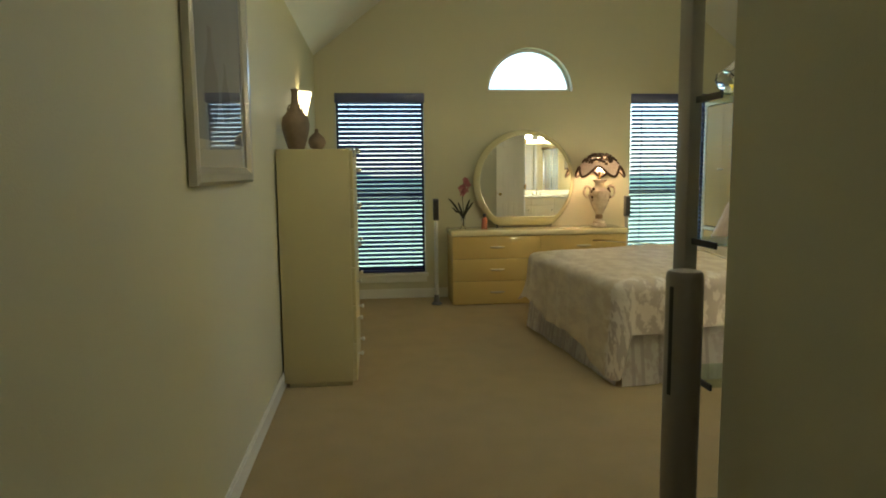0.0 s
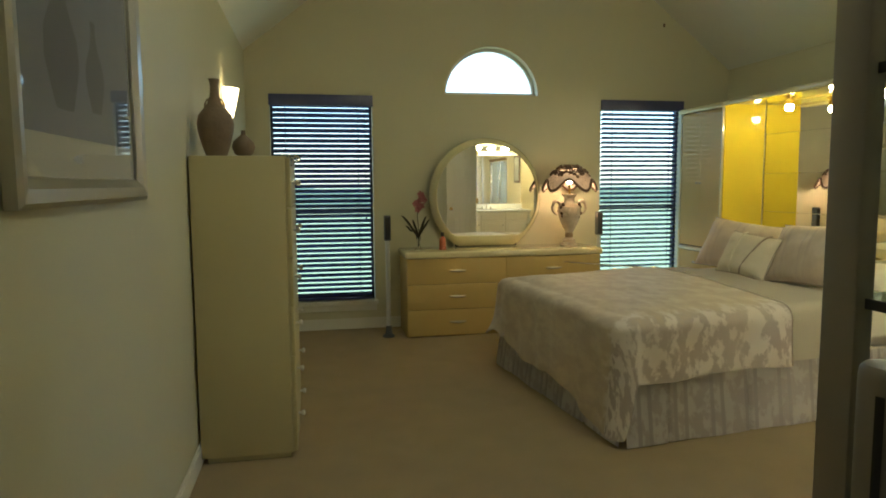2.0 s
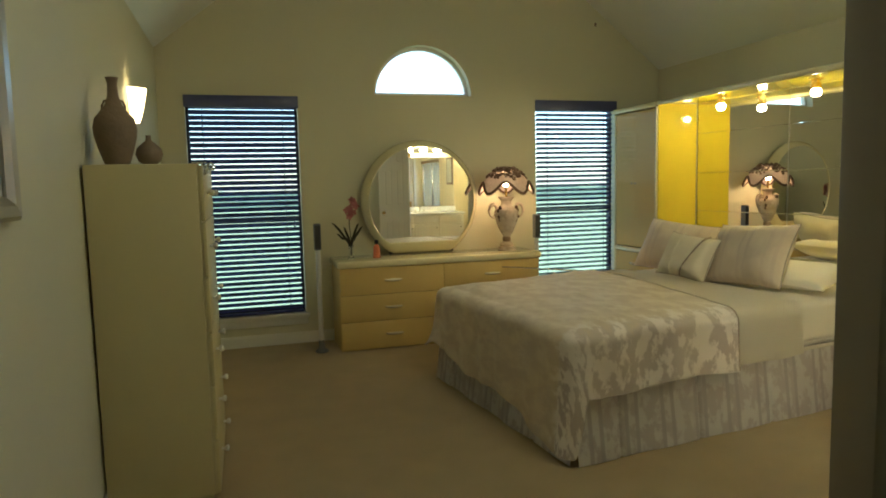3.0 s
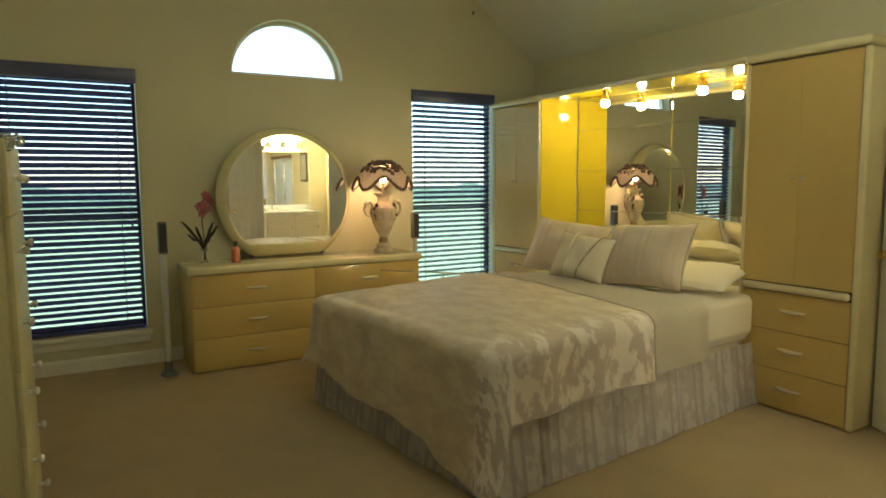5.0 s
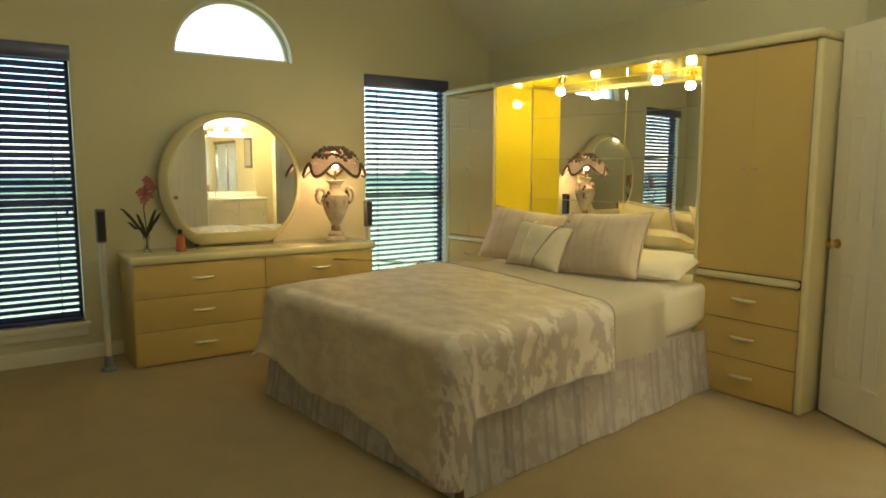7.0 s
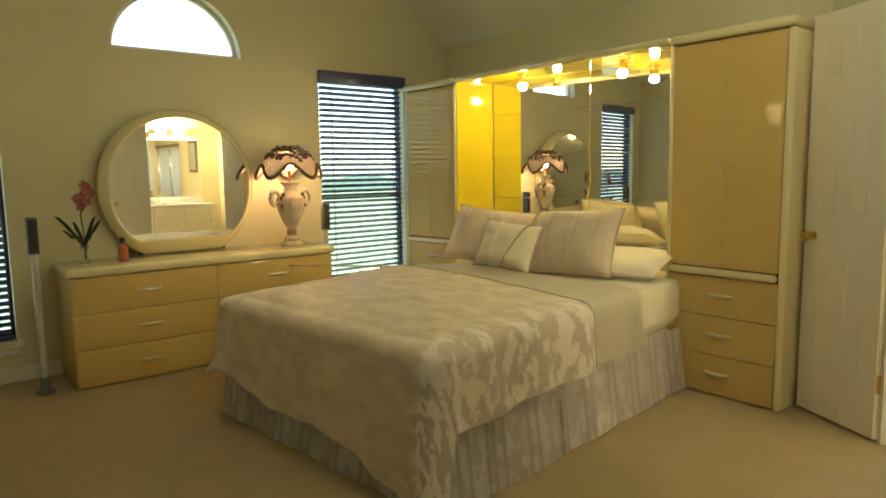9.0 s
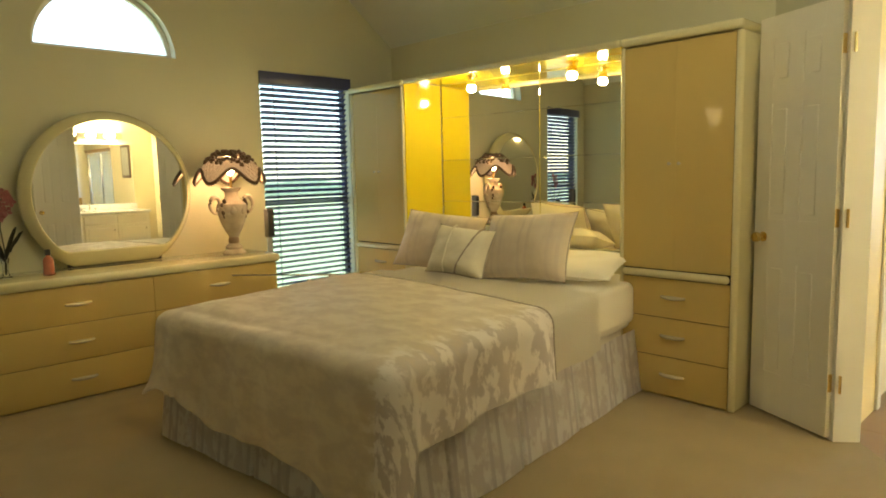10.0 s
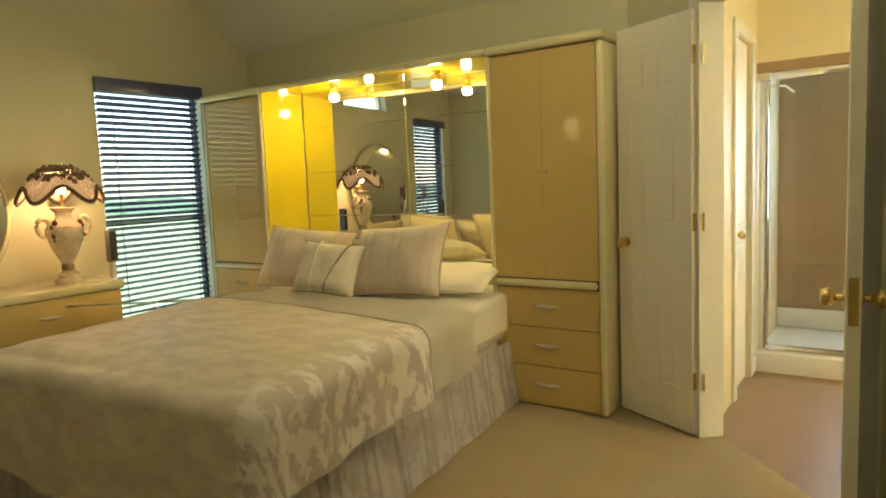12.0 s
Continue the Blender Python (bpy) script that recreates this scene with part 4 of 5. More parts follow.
# ---- things on the dresser ----
def table_lamp(x, y):
    e = thing("table_lamp", (x, y, TOP), "lit urn lamp with beaded bronze scalloped shade on the dresser", "lamp")
    b = lathe([(0.07, 0.0), (0.074, 0.01), (0.068, 0.022), (0.05, 0.035), (0.055, 0.05), (0.045, 0.06), (0.024, 0.075), (0.03, 0.09), (0.022, 0.1)], 28)
    part("foot", b, URN, e, "ornate cream footed base")
    part("collar", lathe([(0.026, 0.07), (0.034, 0.078), (0.034, 0.1), (0.027, 0.112)], 24), GILT, e, "dark gilt collar")
    part("urn", lathe([(0.02, 0.101), (0.03, 0.115), (0.05, 0.15), (0.075, 0.205), (0.09, 0.26), (0.096, 0.3), (0.09, 0.325), (0.068, 0.342), (0.05, 0.352), (0.04, 0.375), (0.042, 0.4), (0.062, 0.42), (0.066, 0.428), (0.04, 0.43)], 32), URN, e, "mottled cream urn")
    for s in (-1, 1):
        pts = []
        for k in range(15):
            a = -1.7 + 6.2 * k / 14
            grow = 1.0 - 0.45 * k / 14
            pts.append((s * (0.108 + 0.044 * grow * math.cos(a)), 0, 0.325 + 0.06 * grow * math.sin(a)))
        part("handle", tube(pts, [0.008 + 0.007 * math.sin(math.pi * k / 14) for k in range(15)], 8), URN, e, "scrolled cream handle")
        for j in range(5):
            b = bmesh.new()
            bmesh.ops.create_icosphere(b, subdivisions=2, radius=0.013)
            for v in b.verts:
                v.co = Vector((v.co.x, v.co.y * 0.7, v.co.z * 1.3)) * (1 + 0.4 * noise.noise(v.co * 80 + Vector((j, 0, 0))))
            bmesh.ops.translate(b, vec=(s * (0.07 + 0.012 * (j % 2)), -0.045 + 0.01 * (j % 3), 0.345 - 0.024 * j), verts=b.verts[:])
            part("leaf_ornament", b, BRONZE, e, "dark moulded leaf")
    for k in range(16):
        a = 2 * math.pi * k / 16
        q = bmesh.new()
        bmesh.ops.create_icosphere(q, subdivisions=2, radius=0.012 + 0.005 * (k % 2))
        for v in q.verts:
            v.co = Vector((v.co.x * 0.5, v.co.y * 1.1, v.co.z * 1.5)) * (1 + 0.3 * noise.noise(v.co * 90))
        bmesh.ops.transform(q, matrix=Matrix.Rotation(a, 4, "Z") @ Matrix.Translation((0.088 + 0.004 * (k % 2), 0, 0.285 + 0.022 * math.cos(a * 4))), verts=q.verts[:])
        part("relief", q, URN, e, "moulded relief ornament")
    for o in e.children:
        o.scale = (1.12, 1.12, 1.13)
    part("stem", tube([(0, 0, 0.486), (0, 0, 0.575)], 0.01, 10), BRASS, e)
    part("bulb", lathe([(0.012, 0.575), (0.026, 0.595), (0.032, 0.625), (0.026, 0.655), (0.006, 0.67)], 18), LAMPBULB, e, "lit bulb")
    # shade: lattice dome with a waved hem
    n, m = 72, 9

    def shade(a, v):
        wave = math.cos(5 * a + 0.4)
        r = 0.075 + 0.158 * v ** 0.8 + 0.022 * wave * v * v
        z = 0.712 - 0.145 * v ** 1.25 - 0.05 * wave * v * v
        return Vector((r * math.cos(a), r * math.sin(a), z))
    q = bmesh.new()
    for k in range(0, n, 2):
        for s in (1, -1):
            pts = [shade(2 * math.pi * (k + s * j * 0.85) / n, 0.15 + 0.85 * j / m) for j in range(m + 1)]
            tube(pts, 0.0042, 4, q)
    sh = part("shade", q, BEADS, e, "bronze lattice shade with waved hem")
    q = bmesh.new()
    rows = [[q.verts.new(shade(2 * math.pi * k / n, 0.08 + 0.9 * j / m) * 0.985 + Vector((0, 0, 0.008))) for k in range(n)] for j in range(m + 1)]
    for a, b in zip(rows, rows[1:]):
        for k in range(n):
            q.faces.new((a[k], a[(k + 1) % n], b[(k + 1) % n], b[k]))
    part("lining", q, LINER, sh, "thin cream shade lining")
    hem = [shade(2 * math.pi * k / 96, 1.0) for k in range(97)]
    part("hem_band", tube(hem, 0.012, 7), BRONZE, sh)
    q = bmesh.new()
    for k in range(96):
        p = hem[k] + Vector((0, 0, -0.014))
        r0 = 0.006
        vs = [q.verts.new(p + Vector(o) * r0) for o in ((1, 0, 0), (0, 1, 0), (-1, 0, 0), (0, -1, 0), (0, 0, 1.2), (0, 0, -1.4))]
        for a, b in ((0, 1), (1, 2), (2, 3), (3, 0)):
            q.faces.new((vs[a], vs[b], vs[4]))
            q.faces.new((vs[b], vs[a], vs[5]))
    tagged(part("bead_fringe", q, BRONZE, sh, "dark bead fringe", smooth=False), kind="stuff")
    q = bmesh.new()
    rng = random.Random(5)
    for k in range(230):
        a, v = rng.uniform(0, 6.283), rng.uniform(-0.1, 0.5) if k % 3 else rng.uniform(0.3, 0.62)
        p = shade(a, max(0.02, v)) * 1.0
        p.z += 0.008 + 0.02 * rng.random() + (0.01 if v < 0.05 else 0)
        r0 = rng.uniform(0.008, 0.016)
        res = bmesh.ops.create_icosphere(q, subdivisions=1, radius=r0, matrix=Matrix.Translation(p))
    part("crown_ornament", q, BRONZE, sh, "clustered dark flower ornament", smooth=False)
    part("cap", lathe([(0.02, 0.7), (0.085, 0.708), (0.07, 0.722), (0.03, 0.735), (0.012, 0.75)], 24), BRONZE, sh)
    return e


LINER = bpy.data.materials.new("shade_lining")
LINER.use_nodes = True
lt = LINER.node_tree
lb = lt.nodes["Principled BSDF"]
lb.inputs["Base Color"].default_value = (0.75, 0.62, 0.56, 1)
lb.inputs["Roughness"].default_value = 0.8
thru = lt.nodes.new("ShaderNodeBsdfTranslucent")
thru.inputs[0].default_value = (0.4, 0.33, 0.27, 1)
mixer = lt.nodes.new("ShaderNodeMixShader")
mixer.inputs[0].default_value = 0.3
lt.links.new(lb.outputs[0], mixer.inputs[1])
lt.links.new(thru.outputs[0], mixer.inputs[2])
lt.links.new(mixer.outputs[0], lt.nodes["Material Output"].inputs[0])
LAMPBULB = glow("lamp_bulb", (1.0, 0.64, 0.33), 30)
table_lamp(2.9, -0.3)

e = thing("orchid", (1.478, -0.3, TOP), "pink silk orchid with dark leaves in a slim vase", "flower")
part("vase", lathe([(0.028, 0.0), (0.03, 0.006), (0.016, 0.03), (0.014, 0.06), (0.02, 0.1), (0.024, 0.12), (0.018, 0.12), (0.014, 0.09)], 20), CRYSTAL, e, "slim glass vase")
part("stem", tube([(0, 0, 0.02), (0.006, 0, 0.15), (-0.006, 0.01, 0.3), (0.008, 0.01, 0.43), (0.016, 0.0, 0.49)], 0.004, 6), LEAF, e)


def blade(points, w, mat, parent, name):
    q = bmesh.new()
    ring = []
    n = len(points)
    for k, p in enumerate(points):
        p = Vector(p)
        t = k / (n - 1)
        hw = w * math.sin(math.pi * min(0.98, 0.12 + 0.88 * t)) ** 0.8
        d = (Vector(points[min(k + 1, n - 1)]) - Vector(points[max(k - 1, 0)])).normalized()
        s = d.cross(Vector((0, -1, 0.25))).normalized()
        ring.append((q.verts.new(p + s * hw), q.verts.new(p + Vector((0, 0.004, -0.002))), q.verts.new(p - s * hw)))
    for a, b in zip(ring, ring[1:]):
        q.faces.new((a[0], a[1], b[1], b[0]))
        q.faces.new((a[1], a[2], b[2], b[1]))
    bmesh.ops.solidify(q, geom=q.faces[:], thickness=0.0015)
    return part(name, q, mat, parent)


for dx, dz, y in ((-0.155, 0.31, 0.0), (-0.12, 0.22, -0.03), (0.11, 0.27, 0.02), (0.07, 0.3, -0.02), (-0.05, 0.27, 0.03), (0.04, 0.2, -0.04)):
    blade([(0, 0, 0.1), (dx * 0.25, y * 0.3, 0.17), (dx * 0.6, y * 0.7, 0.8 * dz), (dx * 0.85, y, dz * 0.95), (dx, y, dz)], 0.011, LEAF, e, "leaf")
rng = random.Random(3)
for k in range(9):
    c = Vector((0.012 + rng.uniform(-0.035, 0.04), rng.uniform(-0.03, 0.03), 0.36 + 0.135 * k / 8))
    q = bmesh.new()
    for j in range(5):
        a = 2 * math.pi * j / 5 + k
        tip = c + Vector((0.034 * math.cos(a), -0.014, 0.034 * math.sin(a)))
        s = Vector((-math.sin(a), 0, math.cos(a))) * 0.013
        mid = c + (tip - c) * 0.6
        v = [q.verts.new(p) for p in (c, mid + s, tip, mid - s)]
        q.faces.new(v)
    bmesh.ops.solidify(q, geom=q.faces[:], thickness=0.0015)
    part("blossom", q, PETAL, e)

e = thing("perfume_bottle", (1.69, -0.34, TOP), "small orange bottle with a black cap on the dresser", "bottle")
part("bottle", lathe([(0.024, 0.0), (0.03, 0.004), (0.031, 0.02), (0.029, 0.09), (0.022, 0.106), (0.012, 0.112), (0.012, 0.12)], 22), material("orange_liquid", (0.6, 0.17, 0.09), 0.15, coat=0.8, vary=0.1, scale=20), e)
part("cap", lathe([(0.015, 0.1205), (0.016, 0.124), (0.016, 0.15), (0.012, 0.154)], 18), DARK, e)
part("base_ring", lathe([(0.032, -0.0), (0.034, 0.002), (0.034, 0.012), (0.0315, 0.0125)], 22), CRYSTAL, e)


# ---- loudspeakers ----
def slim_speaker(x, y, turn=0):
    e = thing("speaker", (x, y, 0), "slim grey loudspeaker on a silver pole by the dresser", "speaker", "slim speakers", turn)
    part("base", lathe([(0.05, 0.0), (0.055, 0.006), (0.05, 0.016), (0.028, 0.03), (0.024, 0.1)], 28), GREY, e, "round grey base")
    part("pole", tube([(0, 0, 0.03), (0, 0, 0.85)], 0.02, 16), SILVER, e, "silver pole")
    sp = part("cabinet", lone_box(-0.028, 0.028, -0.03, 0.03, 0.85, 1.068, 0.008, 3), GREY, e)
    part("grille", lone_box(-0.023, 0.023, -0.034, -0.0305, 0.862, 1.055, 0.002, 1), DARK, sp)
    return e


slim_speaker(1.19, -0.4)
slim_speaker(3.21, -0.27)

e = thing("floor_speaker", (1.405, -5.29, 0), "waist-high silver column loudspeaker standing by the glass shelves", "speaker")
part("column", lathe([(0.05, 0.0), (0.05, 0.02), (0.048, 0.03), (0.048, 1.05), (0.046, 1.062), (0.04, 1.068), (0.02, 1.07)], 40), COLUMN, e)
part("base", lathe([(0.075, 0.0), (0.078, 0.006), (0.075, 0.014), (0.0505, 0.016)], 36), DARK, e)
bm = bmesh.new()
rows = []
for z in (0.74, 1.03):
    rows.append([bm.verts.new((0.0492 * math.cos(a), 0.0492 * math.sin(a), z)) for a in (math.radians(d) for d in range(196, 212, 3))])
for j in range(len(rows[0]) - 1):
    bm.faces.new((rows[0][j], rows[0][j + 1], rows[1][j + 1], rows[1][j]))
part("slot_grille", bm, DARK, e, "dark upright slot")


# ---- glass shelf stand at the hall corner ----
e = thing("glass_shelf_stand", (HALL_X - 0.03, HALL_Y, 0), "pewter-posted stand of glass shelves at the wall corner", "shelf")
SX, SY = 0.5, 0.22
for x, y in ((-0.02, 0.14), (SX - 0.04, 0.14), (SX - 0.04, 0.012)):
    part("post", lone_box(x, x + 0.04, y, y + 0.08, 0.0, 2.3, 0.008, 2), PEWTER, e, "square pewter post")
shelves = (0.31, 0.742, 1.133, 1.53, 1.95)
for z in shelves:
    s = part("shelf", lone_box(0.004, SX - 0.042, 0.008, SY - 0.012, z - 0.006, z), SHELFGLASS, e, "clear glass shelf")
    part("shelf_rim", lone_box(-0.002, 0.0039, 0.004, 0.139, z - 0.014, z + 0.004), DARK, s, "dark metal edge")
part("top_frame", lone_box(-0.022, SX + 0.004, 0.004, SY + 0.004, 2.301, 2.34, 0.006), PEWTER, e)


def glass_piece(name, label, x, y, z, prof, mat, cat):
    t = thing(name, (HALL_X + x, HALL_Y + y, z), label, cat, "glassware on the shelves")
    part("body", lathe(prof, 24), mat, t)
    return t


BALL = [(0.02, 0.0), (0.03, 0.004), (0.048, 0.03), (0.052, 0.055), (0.044, 0.085), (0.02, 0.11), (0.014, 0.14), (0.022, 0.165), (0.018, 0.165), (0.01, 0.14)]
BOWL = [(0.03, 0.0), (0.02, 0.01), (0.025, 0.02), (0.06, 0.06), (0.07, 0.1), (0.066, 0.1), (0.055, 0.06), (0.012, 0.026)]
JAR = [(0.035, 0.0), (0.042, 0.006), (0.044, 0.08), (0.04, 0.09), (0.03, 0.092), (0.012, 0.1), (0.016, 0.115), (0.006, 0.122)]
glass_piece("glass_decanter", "blue glass decanter on a glass shelf", 0.13, 0.12, 0.7425, BALL, BLUEGLASS, "decanter")
glass_piece("glass_bowl", "clear cut-glass bowl on a glass shelf", 0.27, 0.13, 0.7425, BOWL, CRYSTAL, "bowl")
glass_piece("glass_jar", "clear crystal jar with lid on a glass shelf", 0.12, 0.09, 1.1335, JAR, CRYSTAL, "jar")
glass_piece("glass_decanter", "blue glass decanter with clear foot on a glass shelf", 0.24, 0.13, 1.1335, BALL, BLUEGLASS, "decanter")
t = thing("glass_tumbler", (HALL_X + 0.08, HALL_Y + 0.12, 1.531), "clear cut-glass tumbler lying tilted on the top shelf", "tumbler", "glassware on the shelves")
b = lathe([(0.03, 0.0), (0.036, 0.004), (0.04, 0.1), (0.037, 0.1), (0.032, 0.012), (0.01, 0.01)], 10)
bmesh.ops.transform(b, matrix=pose(-0.04, 0.0, 0.036, 0, 62, 20), verts=b.verts[:])
part("body", b, CRYSTAL, t, smooth=False)
glass_piece("glass_bowl", "clear glass bowl on the top shelf", 0.3, 0.13, 1.531, BOWL, CRYSTAL, "bowl")

# unseen hall ceiling lamp, added behind the walk's start for fill light
e = thing("fill_ceiling_lamp", (0.8, -8.0, 2.37), "round frosted flush lamp on the hall ceiling, unseen, added for fill light", "ceiling lamp")
part("rim", lathe([(0.2, 0.099), (0.205, 0.09), (0.205, 0.07), (0.19, 0.065)][::-1], 36), BRASS, e)
part("diffuser", lathe([(0.01, 0.0), (0.08, 0.006), (0.14, 0.025), (0.185, 0.064)], 36), HALLFILL, e, "glowing frosted bowl")

# unseen lamp high in the vault, added to brighten bed and room
e = thing("fill_ceiling_lamp", (2.5, -4.0, 3.2), "unseen brass lamp with three lit globes high in the vault, added as fill light", "ceiling lamp")
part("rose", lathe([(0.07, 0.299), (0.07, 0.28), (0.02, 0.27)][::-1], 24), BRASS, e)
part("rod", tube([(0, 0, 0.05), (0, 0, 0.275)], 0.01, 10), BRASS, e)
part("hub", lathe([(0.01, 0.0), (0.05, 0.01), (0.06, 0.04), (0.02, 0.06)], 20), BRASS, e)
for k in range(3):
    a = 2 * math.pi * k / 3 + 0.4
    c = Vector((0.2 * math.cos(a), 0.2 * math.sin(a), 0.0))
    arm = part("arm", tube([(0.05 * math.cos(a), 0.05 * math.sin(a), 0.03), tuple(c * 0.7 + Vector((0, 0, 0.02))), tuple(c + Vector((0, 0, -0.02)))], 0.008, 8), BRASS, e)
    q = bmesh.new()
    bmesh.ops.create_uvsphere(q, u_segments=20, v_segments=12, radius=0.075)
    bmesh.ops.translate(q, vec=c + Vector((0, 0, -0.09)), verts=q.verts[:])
    part("globe", q, FILLGLOBE, arm, "lit frosted globe")

# hook high on the window wall
e = thing("wall_hook", (3.98, 0, 2.85), "tiny dark hook high on the window wall", "hook")
part("plate", lone_box(-0.009, 0.009, -0.005, -0.0005, 0.0, 0.035, 0.002, 1), BRONZE, e)
part("hook", tube([(0, -0.005, 0.02), (0, -0.02, 0.012), (0, -0.022, 0.024)], 0.003, 6), BRONZE, e)

# small white stand in the gap by the window
e = thing("side_stand", (4.3, -0.09, 0), "small white stand in the gap by the window", "stand")
for x in (-0.1, 0.1):
    for y in (-0.04, 0.04):
        part("leg", tube([(x, y, 0), (x, y, 0.68)], 0.009, 8), TRIM, e)
part("top", lone_box(-0.12, 0.12, -0.055, 0.055, 0.681, 0.7, 0.005), TRIM, e)
part("shelf", lone_box(-0.11, 0.11, -0.05, 0.05, 0.42, 0.435, 0.004), TRIM, e)


# ---- bathroom ----
BZC = 2.5
bm = bmesh.new()
prism([(3.0, -7.3), (3.0, E2.y - 0.12), (E2.x + 0.06, E2.y - 0.1), tuple(J2 + OUT * 0.1), tuple(J1 + OUT * 0.1), (4.25, -3.95), (6.45, -3.93), (6.45, -5.4), (5.5, -5.4), (5.5, -7.3)], -0.06, -0.0047, bm)
structure("floor_bathroom", bm, GROUT, "tan tiled bathroom floor", "floor")
bm = lone_box(4.2, 4.72, -3.95, -3.83, -0.05, BZC)
box(bm, 5.18, 6.5, -3.95, -3.83, -0.05, BZC)
box(bm, 4.72, 5.18, -3.95, -3.83, 2.04, BZC)
structure("wall_bath_north", bm, BATHWALL, "pale yellow bathroom wall with a closet door", "wall")
structure("wall_bath_east", lone_box(6.36, 6.48, -5.5, -3.93, -0.05, BZC), BATHWALL, "pale yellow wall behind the shower", "wall")
structure("wall_bath_shower", lone_box(5.4, 6.48, -5.5, -5.36, -0.05, BZC), BATHWALL, "pale yellow wall beside the shower", "wall")
structure("wall_bath_side", lone_box(5.4, 5.52, -7.3, -5.501, -0.05, BZC), BATHWALL, "pale bathroom wall by the vanity", "wall")
structure("wall_bath_south", lone_box(2.88, 5.52, -7.42, -7.3, -0.05, BZC), BATHWALL, "pale bathroom wall behind the vanity", "wall")
structure("wall_bath_west", lone_box(2.88, 3.0, -7.3, HALL_Y - 0.13, -0.05, BZC), BATHWALL, "pale bathroom wall backing the hall", "wall")
structure("wall_shower_head", lone_box(5.38, 5.5, -5.36, -3.951, 1.95, BZC), BATHWALL, "pale yellow wall above the shower front", "wall")
structure("ceiling_bathroom", lone_box(2.7, 6.5, -7.42, -3.9, BZC, BZC + 0.06), CEIL, "plain white bathroom ceiling", "ceiling")

# closet door in the bathroom wall
d = tagged(thing("door_3", (5.165, -3.915, 0.012), "white closed closet door in the bathroom wall", "door", turn=180), kind="structure")
part("leaf", lone_box(0.0, 0.43, -0.018, 0.018, 0.0, 2.02, 0.003, 1), DOOR, d)
for za, zb in ((0.2, 0.85), (0.97, 1.85)):
    part("panel", lone_box(0.08, 0.35, -0.001, 0.023, za, zb, 0.01, 1), DOOR, d)
k = lathe([(0.024, 0.0), (0.01, 0.008), (0.01, 0.024), (0.024, 0.036), (0.022, 0.056), (0.006, 0.06)], 16)
bmesh.ops.transform(k, matrix=pose(0.37, 0.018, 0.92, -90), verts=k.verts[:])
part("knob", k, BRASS, d)
bm = lone_box(4.655, 4.719, -3.968, -3.951, 0, 2.105, 0.004, 1)
box(bm, 5.181, 5.245, -3.968, -3.951, 0, 2.105, 0.004, 1)
box(bm, 4.72, 5.18, -3.968, -3.951, 2.041, 2.105, 0.004, 1)
structure("trim_closet", bm, TRIM, "white casing round the closet door", "trim")
bm = lone_box(5.246, 5.375, -3.964, -3.951, 0.0, 0.095, 0.003, 1)
structure("baseboard_bath", bm, TRIM, "white bathroom baseboard", "baseboard")

# shower
e = thing("shower", (5.4, -5.35, 0), "chrome-framed glass shower with tan tiles and white curb", "shower")
part("curb", lone_box(-0.04, 0.1, 0.0, 1.398, -0.012, 0.125, 0.012, 2), PORCELAIN, e, "white curb")
part("tray", lone_box(0.101, 0.955, 0.0, 1.398, -0.012, 0.09), PORCELAIN, e, "white shower tray")
part("back_splash_rim", lone_box(0.92, 0.955, 0.0, 1.398, 0.091, 0.24, 0.01, 2), PORCELAIN, e)
for ya, yb in ((1.33, 1.385), (0.62, 0.66), (0.0, 0.05)):
    part("jamb", lone_box(0.0, 0.05, ya, yb, 0.126, 1.84, 0.005), CHROME, e, "chrome upright")
part("header", lone_box(-0.01, 0.06, 0.0, 1.395, 1.841, 1.89, 0.006), CHROME, e, "chrome header rail")
part("bottom_track", lone_box(-0.005, 0.055, 0.051, 1.339, 0.126, 0.165, 0.005), CHROME, e)
for ya, yb in ((0.665, 1.335), (0.055, 0.615)):
    part("glass_door", lone_box(0.022, 0.028, ya, yb, 0.166, 1.84), SHOWERGLASS, e, "clear glass panel").visible_shadow = False
part("tile_frieze", lone_box(-0.02, 0.0, 0.0, 1.398, 1.891, 1.949), SHOWERTILE, e, "tan tile strip over the header")
part("shower_arm", tube([(0.5, 1.4, 1.86), (0.48, 1.3, 1.85), (0.47, 1.24, 1.8)], 0.009, 8), CHROME, e)
part("backer", lone_box(0.951, 0.959, 0.0, 1.398, 0.0, 1.95), GROUT, e)
tile = None
for r in range(6):
    for c in range(5):
        if tile is None:
            tile = part("tile", lone_box(0, 0.006, 0.0005, 0.2825, 0.0005, 0.2825, 0.0015, 1), SHOWERTILE, e)
            o = tile
        else:
            o = new("tile", tile.data)
            o.parent = e
        o.location = (0.949, c * 0.283, 0.245 + r * 0.283)

# glass-block window in the shower; its panes glow in place of daylight
e = tagged(thing("window_4", (6.36, -4.82, 0.9), "frosted bathroom window, panes glowing in place of daylight", "window"), kind="structure")
FROST = glow("frosted_pane_glow", (0.45, 0.65, 1.0), 3.2)
part("window_frame", lone_box(-0.026, -0.014, -0.02, 0.38, -0.02, 1.0, 0.004, 1), TRIM, e)
for r in range(5):
    for c in range(2):
        part("pane", lone_box(-0.034, -0.027, 0.004 + c * 0.178, 0.175 + c * 0.178, 0.006 + r * 0.196, 0.194 + r * 0.196, 0.004, 1), FROST, e)

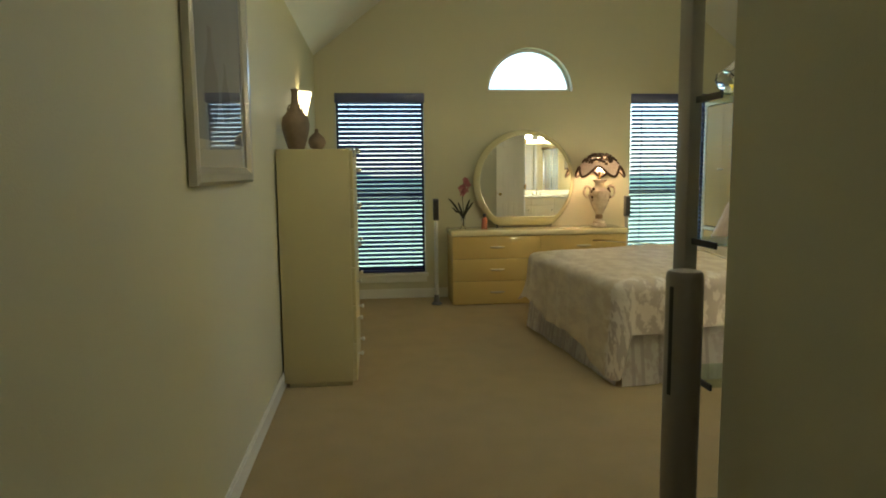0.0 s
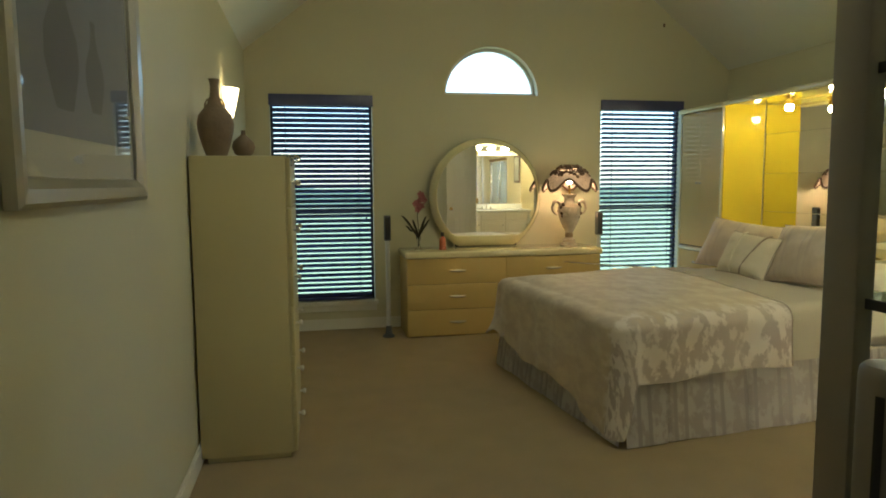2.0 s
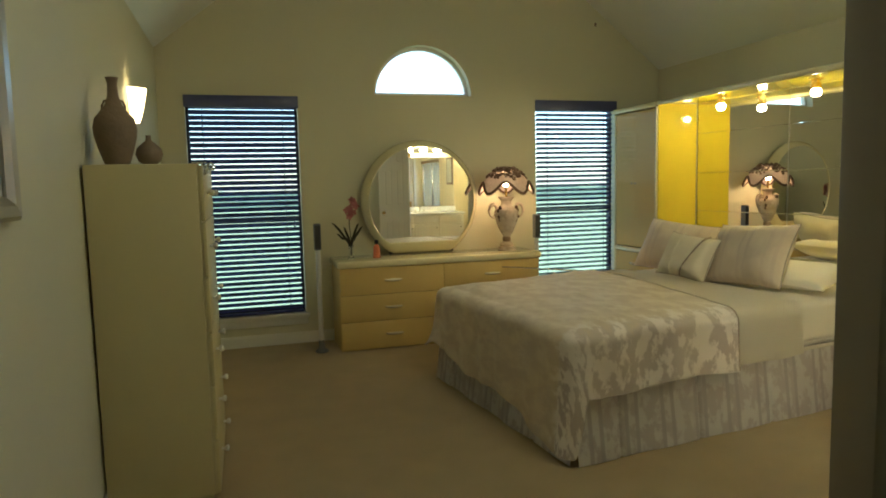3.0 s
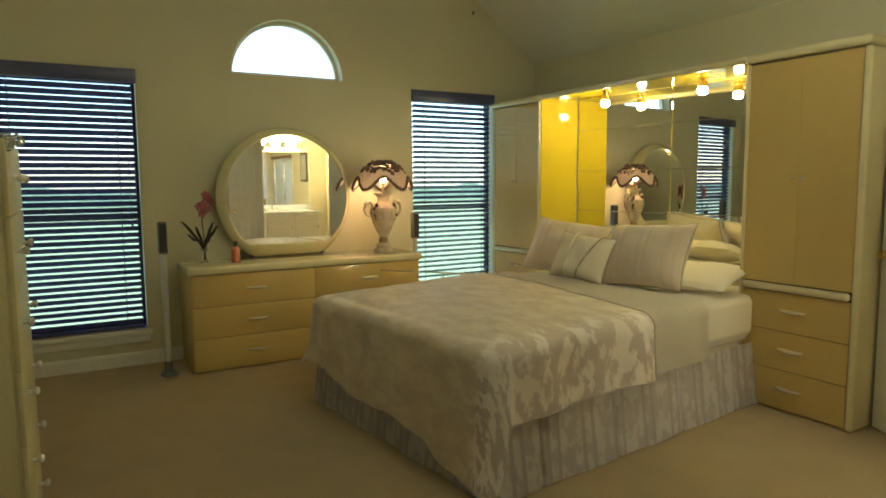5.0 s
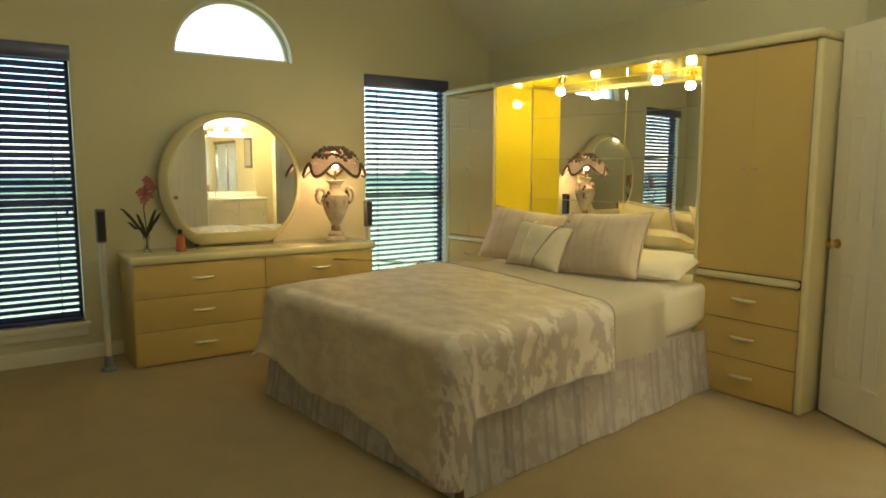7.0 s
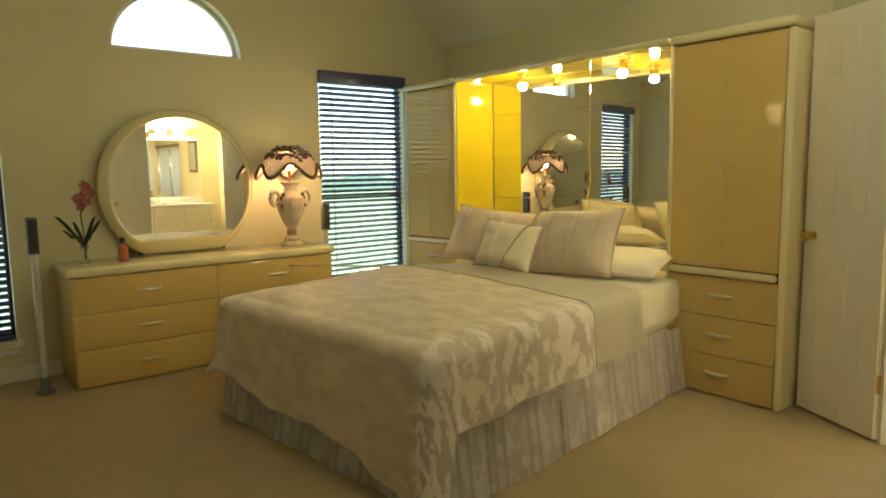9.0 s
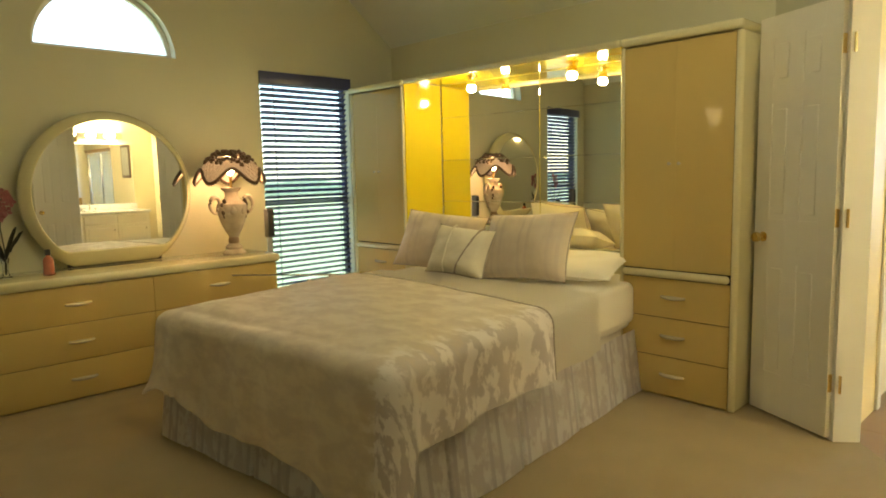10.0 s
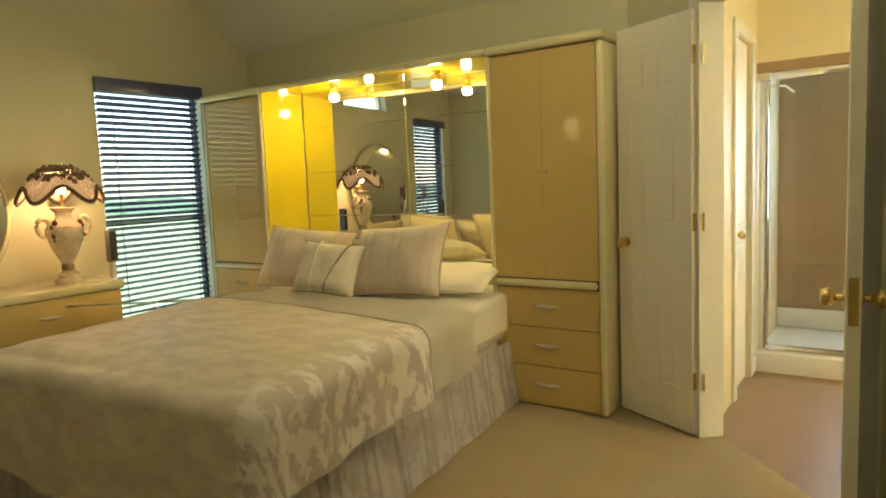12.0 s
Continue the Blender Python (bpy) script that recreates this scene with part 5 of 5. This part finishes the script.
# vanity
e = thing("vanity", (3.5, -7.295, 0), "white bathroom vanity with doors and a white basin top", "vanity")
VW, VD = 1.55, 0.55
part("body", lone_box(0.0, VW, 0.0, VD, 0.08, 0.775, 0.004), DOOR, e)
part("toe_kick", lone_box(0.02, VW - 0.02, 0.0, VD - 0.07, -0.012, 0.079), DOOR, e)
part("counter", lone_box(-0.02, VW + 0.02, 0.0, VD + 0.03, 0.776, 0.815, 0.01, 2), PORCELAIN, e, "white counter")
part("backsplash", lone_box(-0.02, VW + 0.02, 0.0, 0.02, 0.816, 0.92, 0.004), PORCELAIN, e)
part("basin", lathe([(0.02, 0.0), (0.14, 0.004), (0.17, 0.006), (0.18, 0.012), (0.17, 0.014), (0.12, 0.006), (0.02, 0.004)], 30, at=(VW / 2, 0.3, 0.8155)), PORCELAIN, e)
fa = part("faucet", tube([(VW / 2, 0.09, 0.816), (VW / 2, 0.09, 0.93), (VW / 2, 0.15, 0.945), (VW / 2, 0.2, 0.92)], 0.011, 10), CHROME, e)
for x in (-0.09, 0.09):
    part("tap", lathe([(0.018, 0.0), (0.012, 0.02), (0.02, 0.035), (0.018, 0.05), (0.004, 0.052)], 14, at=(VW / 2 + x, 0.09, 0.816)), CHROME, e)
for k in range(3):
    xa, xb = 0.03 + k * 0.5, 0.5 + k * 0.5
    q = part("drawer_front", lone_box(xa, xb, VD + 0.001, VD + 0.017, 0.62, 0.755, 0.004, 1), DOOR, e)
    q = lone_box(xa, xb, VD + 0.001, VD + 0.017, 0.11, 0.605, 0.004, 1)
    box(q, xa + 0.05, xb - 0.05, VD + 0.012, VD + 0.022, 0.16, 0.555, 0.006, 1)
    dr = part("door", q, DOOR, e)
    kb = lathe([(0.006, 0.0), (0.006, 0.012), (0.014, 0.02), (0.006, 0.028)], 12)
    bmesh.ops.transform(kb, matrix=pose(xb - 0.03, VD + 0.017, 0.52, -90), verts=kb.verts[:])
    part("knob", kb, CHROME, dr)
e = thing("vanity_mirror", (3.5, -7.3, 0.93), "plain plate mirror over the vanity", "mirror")
part("mirror_glass", lone_box(0.0, VW, 0.002, 0.007, 0.0, 0.98), MIRROR, e)
part("clip_rail", lone_box(0.0, VW, 0.002, 0.012, -0.008, -0.0005), CHROME, e)
e = thing("vanity_light", (3.6, -7.3, 2.05), "chrome bar of four lit globes over the vanity mirror", "light")
part("bar", lone_box(0.0, 1.3, 0.002, 0.05, -0.05, 0.05, 0.01, 2), CHROME, e)
for k in range(4):
    q = bmesh.new()
    bmesh.ops.create_uvsphere(q, u_segments=20, v_segments=12, radius=0.055)
    bmesh.ops.translate(q, vec=(0.2 + k * 0.3, 0.105, 0), verts=q.verts[:])
    part("globe", q, VANITYBULB, e, "lit white globe")
e = thing("bath_picture", (5.399, -6.3, 1.35), "small dark-framed picture on the bathroom wall", "picture")
part("frame", lone_box(-0.022, -0.001, 0.0, 0.4, 0.0, 0.62, 0.006), BRONZE, e)
part("print", lone_box(-0.025, -0.0225, 0.05, 0.35, 0.05, 0.57), MAT, e)

# bathroom floor tiles, laid square to the room
tiles = []
inside = [(3.02, -6.75), (3.02, E2.y - 0.2), tuple(J2 + OUT * 0.1), tuple(J1 + OUT * 0.1), (4.3, -3.96), (5.36, -3.96), (5.36, -6.75)]


def within(x, y):
    hit = False
    for (xa, ya), (xb, yb) in zip(inside, inside[1:] + inside[:1]):
        if (ya > y) != (yb > y) and x < (xb - xa) * (y - ya) / (yb - ya) + xa:
            hit = not hit
    return hit


floor_b = bpy.data.objects["floor_bathroom"]
tile = None
STEP = 0.46
for i in range(6):
    for j in range(8):
        x, y = 2.95 + i * STEP, -4.3 + 0.46 - j * STEP
        if not any(within(x + a * STEP, y + b * STEP) for a in (0.1, 0.9) for b in (0.1, 0.9)):
            continue
        if tile is None:
            tile = part("floor_tile", lone_box(0.002, STEP - 0.002, 0.002, STEP - 0.002, -0.0115, -0.004, 0.0015, 1), TILE, floor_b)
            o = tile
        else:
            o = new("floor_tile", tile.data)
            o.parent = floor_b
        o.location = (x, y, 0)
